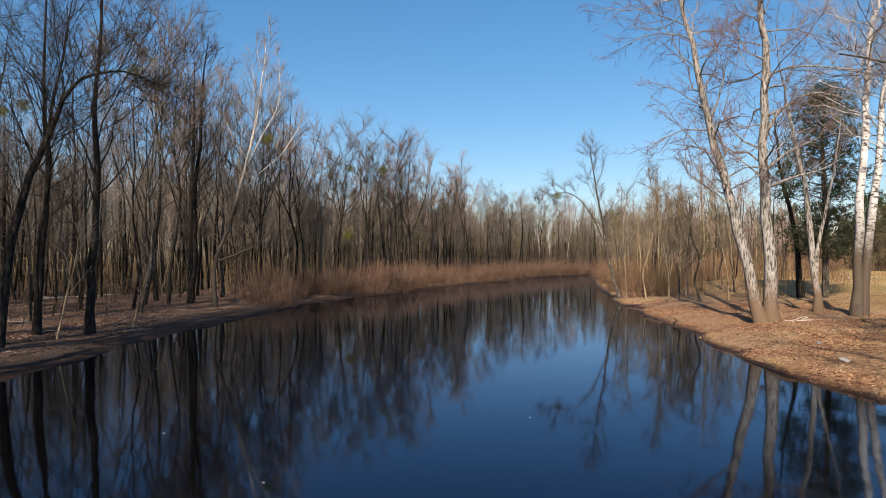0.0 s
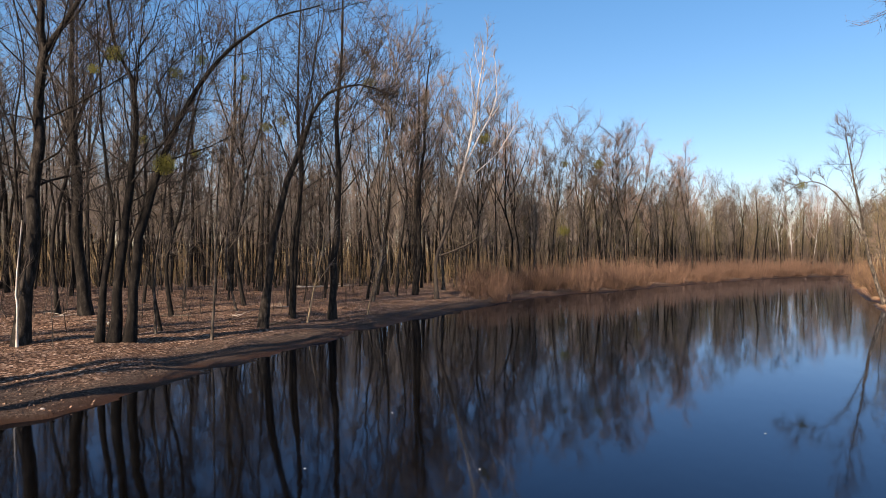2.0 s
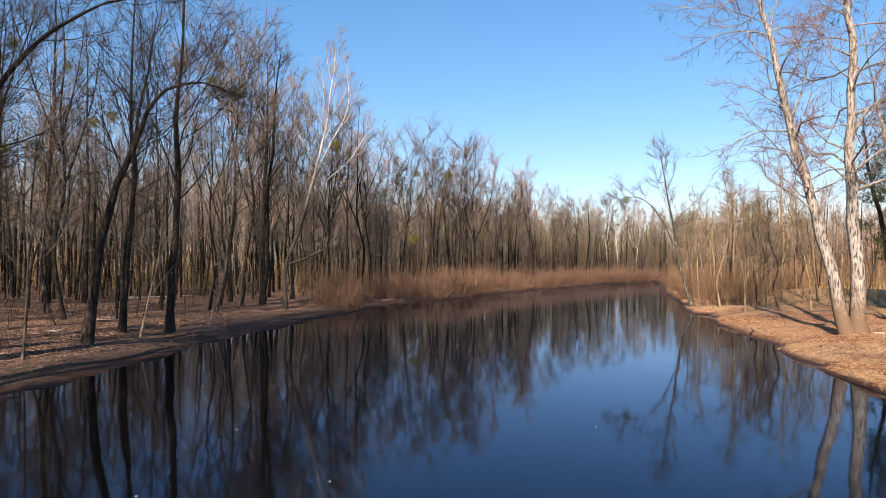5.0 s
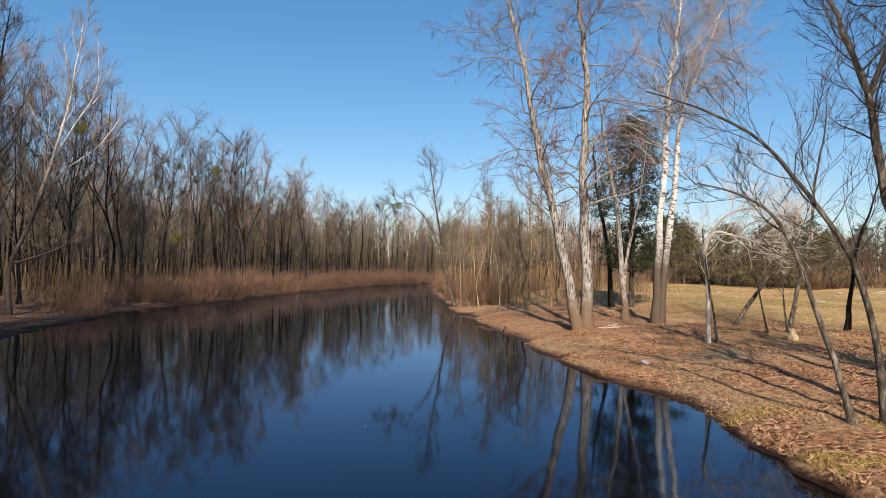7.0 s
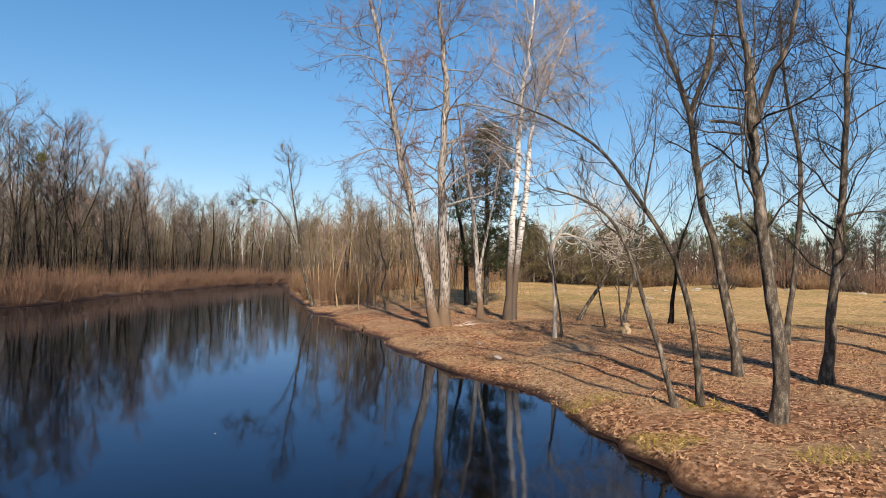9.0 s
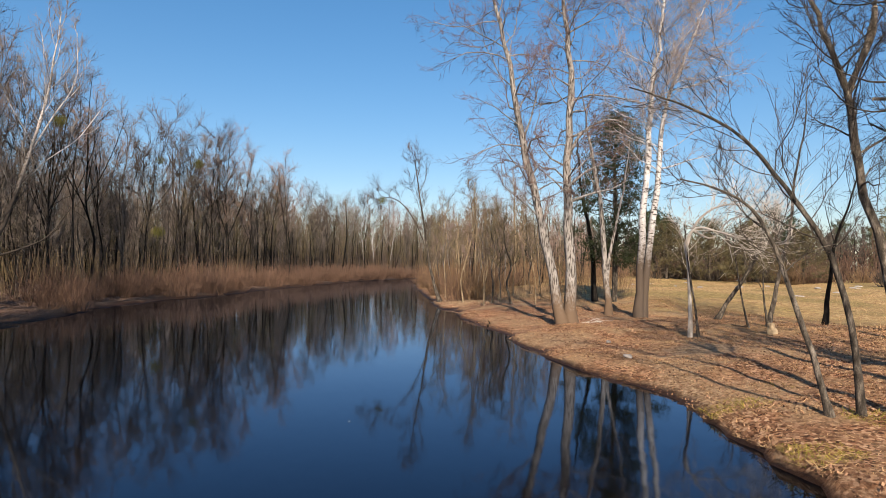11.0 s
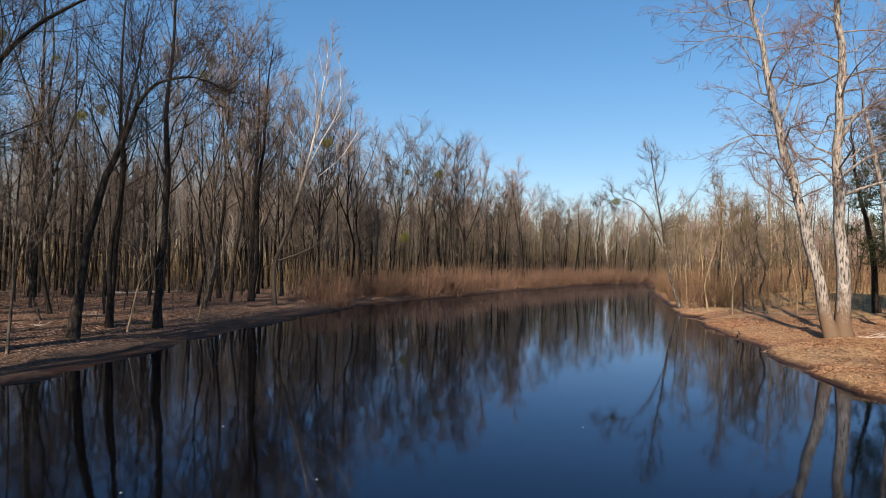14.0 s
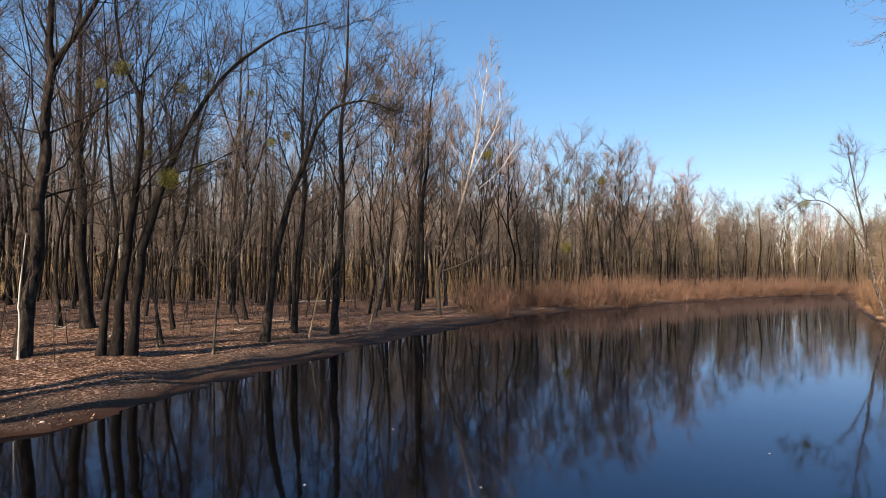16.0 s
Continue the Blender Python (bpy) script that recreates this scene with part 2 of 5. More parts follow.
    # bare greyish silt on the low strip beside the wooded bank's water
    low = n.new("ShaderNodeMath")
    low.operation = "MULTIPLY_ADD"
    low.inputs[1].default_value = 0.22
    l.new(nz(0.5, 5), low.inputs[0])
    l.new(sep.outputs[2], low.inputs[2])
    ml = n.new("ShaderNodeMapRange")
    ml.inputs[1].default_value, ml.inputs[2].default_value = 0.24, 0.34
    ml.inputs[3].default_value, ml.inputs[4].default_value = 0.9, 0
    l.new(low.outputs[0], ml.inputs[0])
    shaded_litter = mix(ml.outputs[0], shaded_litter, ramp(nz(16.0, 7, 0.75), [(0.38, (0.010, 0.008, 0.006)), (0.54, (0.06, 0.046, 0.037)), (0.68, (0.19, 0.155, 0.13))]))
    base = mix(md.outputs[0], base, shaded_litter)
    wet = n.new("ShaderNodeMath")
    wet.operation = "MULTIPLY_ADD"
    wet.inputs[1].default_value = 0.14
    l.new(nz(1.6, 4), wet.inputs[0])
    l.new(sep.outputs[2], wet.inputs[2])
    mw = n.new("ShaderNodeMapRange")
    mw.inputs[1].default_value, mw.inputs[2].default_value = 0.10, 0.20
    mw.inputs[3].default_value, mw.inputs[4].default_value = 1, 0
    l.new(wet.outputs[0], mw.inputs[0])
    mud = n.new("ShaderNodeRGB")
    mud.outputs[0].default_value = (0.032, 0.016, 0.009, 1)
    base = mix(mw.outputs[0], base, mud.outputs[0])
    l.new(base, p.inputs["Base Color"])
    rr = n.new("ShaderNodeMapRange")
    rr.inputs[3].default_value, rr.inputs[4].default_value = 0.95, 0.5
    l.new(mw.outputs[0], rr.inputs[0])
    l.new(rr.outputs[0], p.inputs["Roughness"])
    b = n.new("ShaderNodeBump")
    b.inputs["Strength"].default_value, b.inputs["Distance"].default_value = 0.9, 0.04
    l.new(nz(38.0, 6, 0.75), b.inputs["Height"])
    l.new(b.outputs[0], p.inputs["Normal"])
    return m


# ---- the lie of the land ----
LEFT = [(-9.6, -400), (-9.5, -10), (-9.4, 5), (-9.1, 8), (-9.3, 11.3), (-9.5, 15), (-9.6, 20), (-9.2, 24), (-8.5, 28.5), (-7.9, 36),
        (-6.0, 42), (-3.6, 46.5), (3.7, 64), (10, 78), (18, 91), (28, 98), (60, 112), (140, 130), (400, 160)]
RIGHT = [(5.6, -400), (5.8, 0), (6.2, 5.5), (6.7, 7.3), (7.2, 8.8), (7.4, 10.4), (7.5, 13), (7.7, 16.4), (8.2, 20.6), (9.0, 27),
         (9.6, 33), (10.1, 36.5), (11.7, 45), (15, 62), (20.5, 83), (32, 91), (62, 104), (140, 120), (400, 148)]


def seg_dist(px, py, line):
    best = np.full(px.shape, 1e9)
    for (ax, ay), (bx, by) in zip(line, line[1:]):
        dx, dy = bx - ax, by - ay
        s = np.clip(((px - ax) * dx + (py - ay) * dy) / (dx * dx + dy * dy), 0, 1)
        best = np.minimum(best, np.hypot(px - ax - s * dx, py - ay - s * dy))
    return best


def inside(px, py, ring):
    odd = np.zeros(px.shape, bool)
    for (ax, ay), (bx, by) in zip(ring, ring[1:] + ring[:1]):
        if ay != by:
            odd ^= ((ay > py) != (by > py)) & (px < (bx - ax) * (py - ay) / (by - ay) + ax)
    return odd


_wr = np.random.RandomState(5)
WAVES = [(f * math.cos(a), f * math.sin(a), ph, 1 / f) for f, a, ph in zip(np.geomspace(0.12, 6.0, 26), _wr.uniform(0, 6.28, 26), _wr.uniform(0, 6.28, 26))]


def bumps(x, y, low, high):
    h = 0
    for fx, fy, ph, am in WAVES:
        f = 1 / am
        if low <= f <= high:
            h = h + am * np.sin(fx * x + fy * y + ph)
    return h


def land(x, y):
    """Height of the ground over the water, and the distance from the waterline (minus: in the river)."""
    x, y = np.asarray(x, float), np.asarray(y, float)
    wob = 0.2 * bumps(x, y, 0.8, 7)
    dl, dr = seg_dist(x, y, LEFT) + wob, seg_dist(x, y, RIGHT) + wob
    wet = inside(x, y, LEFT + RIGHT[::-1])
    d = np.where(wet, -np.minimum(dl, dr), np.minimum(dl, dr))
    d = np.where(wet & (d > -0.02), -0.02, d)
    near_left = dl < dr
    zl = 0.05 * np.clip(d, 0, 1) + 0.35 * (1 - np.exp(-np.clip(d, 0, None) / 3.6))
    zr = 0.08 * np.clip(d / 0.6, 0, 1) + 0.42 * (1 - np.exp(-np.clip(d, 0, None) / 2.0))
    z = np.where(near_left, zl, zr)
    z = z + np.clip((d - 2) / 6, 0, 1) * 0.05 * bumps(x, y, 0.15, 1.2) * 0.5 + np.clip(d / 1.5, 0, 1) * 0.022 * bumps(x, y, 1.2, 7)
    z = np.where(d > 3.5, np.maximum(z, 0.36), z)
    z = np.where(d <= 0, -0.7 * (1 - np.exp(np.clip(d, None, 0) / 2.0)) - 0.01, np.maximum(z, 0.012))
    return z, d


def height(x, y):
    return float(land(np.array([x]), np.array([y]))[0][0])


def steps(lo, hi, fine_lo, fine_hi, step, grow):
    out = list(np.arange(fine_lo, fine_hi, step))
    s, v = step, out[-1]
    while v < hi:
        s *= grow
        v += s
        out.append(v)
    s, v = step, out[0]
    while v > lo:
        s *= grow
        v -= s
        out.insert(0, v)
    return np.array(out)


def mesh_from(name, verts, faces, mats, smooth=True):
    me = bpy.data.meshes.new(name)
    me.from_pydata(verts, [], faces)
    for mt in mats:
        me.materials.append(mt)
    if smooth:
        me.polygons.foreach_set("use_smooth", np.ones(len(me.polygons), bool))
    me.update()
    return me


gx = steps(-2500, 2500, -20, 20, 0.36, 1.09)
gy = steps(-600, 2500, 3, 36, 0.42, 1.07)
GX, GY = np.meshgrid(gx, gy)
GZ, _ = land(GX, GY)
nx, ny = len(gx), len(gy)
idx = np.arange(nx * ny).reshape(ny, nx)
quads = np.stack([idx[:-1, :-1], idx[:-1, 1:], idx[1:, 1:], idx[1:, :-1]], -1).reshape(-1, 4)
ground = new("ground", mesh_from("ground", np.stack([GX, GY, GZ], -1).reshape(-1, 3).tolist(), quads.tolist(), [ground_material()]))
tagged(ground, "leaf-strewn brown river banks with dry meadow grass", "ground", kind="structure")

water = new("water", mesh_from("water", [(-30, -400, 0), (420, -400, 0), (420, 175, 0), (-30, 175, 0)], [(0, 1, 2, 3)], [water_material()]))
tagged(water, "still dark river water mirroring trees and sky", "water", kind="structure")


# ---- growing things ----
class Tubes:
    """Collects tapered tubes into one mesh."""

    def __init__(self):
        self.v, self.f, self.t, self.n = [], [], [], 0

    def join(self, other):
        self.v += other.v
        self.f += [f + self.n for f in other.f]
        self.t += [f + self.n for f in other.t]
        self.n += other.n

    def add(self, pts, radii, k, tip=False):
        self.many(np.asarray(pts, float)[None], np.asarray(radii, float)[None], k, tip)

    def many(self, pts, radii, k, tip=False):
        """Several tubes of one kind at once: points (tubes, rings, 3) and radii (tubes, rings); tip closes the end in a point."""
        c, m = pts.shape[:2]
        t = np.empty_like(pts)
        t[:, 1:-1] = pts[:, 2:] - pts[:, :-2]
        t[:, 0], t[:, -1] = pts[:, 1] - pts[:, 0], pts[:, -1] - pts[:, -2]
        t /= np.linalg.norm(t, axis=2)[..., None] + 1e-9
        d = pts[:, -1] - pts[:, 0]
        ref = np.where((np.abs(d[:, 2]) > np.abs(d[:, 0]))[:, None], (1.0, 0.13, 0.0), (0.0, 0.1, 1.0))
        u = np.cross(t, np.broadcast_to(ref[:, None], t.shape))
        u /= np.linalg.norm(u, axis=2)[..., None] + 1e-9
        w = np.cross(t, u)
        a = np.arange(k) * (2 * math.pi / k)
        e = m - 1 if tip else m
        ring = pts[:, :e, None] + radii[:, :e, None, None] * (np.cos(a)[:, None] * u[:, :e, None] + np.sin(a)[:, None] * w[:, :e, None])
        size = e * k + (1 if tip else 0)
        start = self.n + np.arange(c)[:, None, None] * size
        i = start + np.arange(e * k).reshape(1, e, k)
        j = np.roll(i, -1, 2)
        if e > 1:
            self.f.append(np.stack([i[:, :-1], j[:, :-1], j[:, 1:], i[:, 1:]], -1).reshape(-1, 4))
        vs = ring.reshape(c, e * k, 3)
        if tip:
            vs = np.concatenate([vs, pts[:, -1:]], 1)
            self.t.append(np.stack([i[:, -1], j[:, -1], np.broadcast_to(start[:, 0] + e * k, (c, k))], -1).reshape(-1, 3))
        self.v.append(vs.reshape(-1, 3))
        self.n += c * size

    def cones(self, p, way, r):
        """Thin pointed twigs from p along way."""
        self.many(np.stack([p, p + way], 1), np.stack([r, 0 * r], 1), 3, True)

    def mesh(self, name, mat):
        faces = []
        for part in (self.f, self.t):
            if part:
                faces += np.concatenate(part).tolist()
        return mesh_from(name, np.concatenate(self.v).tolist(), faces, [mat])


class Flakes:
    """Collects small bent leaves or blades (one or two quads) into one mesh."""

    def __init__(self):
        self.v, self.f, self.n = [], [], 0

    def quads(self, q):
        q = np.asarray(q, float)
        self.v.append(q.reshape(-1, 3))
        self.f.append(np.arange(len(q) * 4).reshape(-1, 4) + self.n)
        self.n += len(q) * 4

    def mesh(self, name, mat):
        return mesh_from(name, np.concatenate(self.v).tolist(), np.concatenate(self.f).tolist(), [mat], False)


def unit(v):
    return v / (np.linalg.norm(v, axis=-1, keepdims=True) + 1e-9)


def smooth_line(ctrl, n):
    """Catmull-Rom curve through the control points."""
    c = np.array(ctrl, float)
    c = np.vstack([2 * c[0] - c[1], c, 2 * c[-1] - c[-2]])
    out = []
    for s in np.linspace(0, len(c) - 3 - 1e-6, n):
        i = int(s)
        t = s - i
        p0, p1, p2, p3 = c[i:i + 4]
        out.append(0.5 * (2 * p1 + (p2 - p0) * t + (2 * p0 - 5 * p1 + 4 * p2 - p3) * t * t + (3 * p1 - p0 - 3 * p2 + p3) * t ** 3))
    return np.array(out)


def shoot(rng, p, d, length, n, up, wob):
    pts = [np.array(p, float)]
    d = unit(d)
    for _ in range(n):
        d = unit(d + np.array((0, 0, up / n)) + rng.normal(0, wob, 3))
        pts.append(pts[-1] + d * length / n)
    return np.array(pts)


def fork(rng, along, angle, az):
    """A direction (or many) leaning off along by angle, turned by az about it."""
    a, angle, az = unit(np.asarray(along, float)), np.asarray(angle)[..., None], np.asarray(az)[..., None]
    u = unit(np.cross(a, (0.3, 1, 0.1)))
    w = np.cross(a, u)
    return a * np.cos(angle) + (u * np.cos(az) + w * np.sin(az)) * np.sin(angle)


def grow(rng, spines, limbs=22, first=0.4, reach=0.28, angle=0.8, up=0.7, second=7, third=5, side=7, twig=0.006, wob=0.10, last=0.7, limb_r=0.34, top=0.012, bend=5, high=0.99, bare=0.2, fourth=0, taper=1.0):
    """Trunks (control points, foot radius) with limbs, boughs and twigs. Returns the trunk, a list of limbs, and the crown's twigs."""
    tr, lm, tw = Tubes(), [], Tubes()
    longest = max(np.linalg.norm(np.diff(np.array(c, float), axis=0), axis=1).sum() for c, _ in spines)
    for ctrl, r0 in spines:
        n = max(10, 3 * len(ctrl))
        line = smooth_line(ctrl, n)
        line[1:-1] += rng.normal(0, 0.16 * r0, (n - 2, 3)) * (1, 1, 0)
        s = np.linspace(0, 1, n)
        rad = (top + (r0 - top) * (1 - s) ** taper) * rng.uniform(0.93, 1.07, n)
        if ctrl[0][2] < 0.3:
            rad[0] *= 1.4
            rad[1] *= 1.06
            foot = line[:1] - (0, 0, 0.15)
            tr.add(np.vstack([foot, line]), np.concatenate([[rad[0] * 1.15], rad]), side)
        else:
            tr.add(line, rad, side)
        total = np.linalg.norm(np.diff(line, axis=0), axis=1).sum()
        turn = rng.uniform(0, 6.28)
        count = max(3, round(limbs * (total / longest) ** 1.4))
        share = min(1.0, 0.15 + 1.6 * total / longest)
        full, few = max(2, round(second * share)), max(2, round(third * share))
        for i in range(count):
            q = first + (high - first) * ((i + rng.uniform(0, 1)) / count)
            k = min(int(q * (n - 1)), n - 2)
            fr = q * (n - 1) - k
            p = line[k] * (1 - fr) + line[k + 1] * fr
            r = rad[k] * (1 - fr) + rad[k + 1] * fr
            turn += 2.4 + rng.uniform(-0.4, 0.4)
            v = (q - first) / (high + 0.01 - first)
            ln = total * reach * (0.3 + 0.7 * math.sqrt(1 - v * v)) * rng.uniform(0.5, 1.35)
            d = fork(rng, line[k + 1] - line[k], angle * rng.uniform(0.6, 1.35), turn)
            pts = shoot(rng, p, d, ln, bend, up, wob)
            rb = max(twig * 1.6, r * limb_r * rng.uniform(0.6, 1.1))
            one = Tubes()
            one.add(pts, np.linspace(rb, twig * 1.1, bend + 1), 4, True)
            lm.append(one)
            x = bare + (1 - bare) * (np.arange(full) + rng.uniform(0, 1, full)) / full
            kk = np.minimum((x * bend).astype(int), bend - 1)
            way = pts[kk + 1] - pts[kk]
            pp = pts[kk] + way * (x * bend - kk)[:, None]
            dd = fork(rng, way, rng.uniform(0.4, 0.95, full), rng.uniform(0, 6.28, full))
            l2 = (ln * rng.uniform(0.25, 0.5, full) * (1.15 - 0.5 * x) + 0.15)[:, None]
            d1 = unit(dd + np.array((0, 0, up * 0.25)) + rng.normal(0, wob, (full, 3)))
            d2 = unit(d1 + np.array((0, 0, up * 0.25)) + rng.normal(0, wob, (full, 3)))
            p2 = np.stack([pp, pp + d1 * l2 / 2, pp + (d1 + d2) * l2 / 2], 1)
            tw.many(p2, np.tile(np.array((1.3, 1.05, 0.8)) * twig, (full, 1)), 3, True)
            y = rng.uniform(0.1, 1.0, (full, few))
            a0 = (p2[:, None, 0] + (p2[:, 2] - p2[:, 0])[:, None] * y[..., None]).reshape(-1, 3)
            d3 = fork(rng, np.repeat(d2, few, 0), rng.uniform(0.3, 0.9, full * few), rng.uniform(0, 6.28, full * few)) + np.array((0, 0, up * 0.2))
            w3 = unit(d3) * (rng.uniform(0.4, 1.0, full * few) * last)[:, None]
            tw.cones(a0, w3, np.full(full * few, twig * 0.95))
            for _ in range(fourth):
                a4 = a0 + w3 * rng.uniform(0.1, 0.9, (len(a0), 1))
                d4 = unit(w3) + rng.normal(0, 0.55, w3.shape) + np.array((0, 0, up * 0.15))
                tw.cones(a4, unit(d4) * (rng.uniform(0.3, 0.75, len(a0)) * last)[:, None], np.full(len(a0), twig * 0.8))
    return tr, lm, tw


def build_tree(name, tubes, mats, base, label, category, group="", split=False):
    root = new(name)
    root.matrix_basis = Matrix.Translation(base)
    trunk, limbs, twigs = tubes
    if not split:
        for one in limbs:
            trunk.join(one)
        limbs = []
    new("trunk", trunk.mesh("trunk", mats[0])).parent = root
    for one in limbs:
        new("limb", one.mesh("limb", mats[1])).parent = root
    crown = new("crown", twigs.mesh("crown", mats[2]))
    crown.parent = root
    tagged(crown, kind="stuff")
    return tagged(root, label, category, group)


def straight(rng, h, lean=0.06, wav=0.12):
    """Control points of an ordinary slightly crooked trunk."""
    a, pts = rng.uniform(0, 6.28), [(0, 0, 0)]
    for k in range(1, 6):
        s = k / 5
        pts.append((math.cos(a) * lean * h * s + rng.normal(0, wav), math.sin(a) * lean * h * s + rng.normal(0, wav), h * s))
    return pts


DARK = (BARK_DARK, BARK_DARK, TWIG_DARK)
GREYT = (BARK_GREY, BARK_GREY, TWIG_GREY)
PALE = (BARK_POPLAR, BARK_POPLAR, TWIG_RED)
BIRCH = (BARK_BIRCH, BARK_BIRCH, TWIG_PALE)

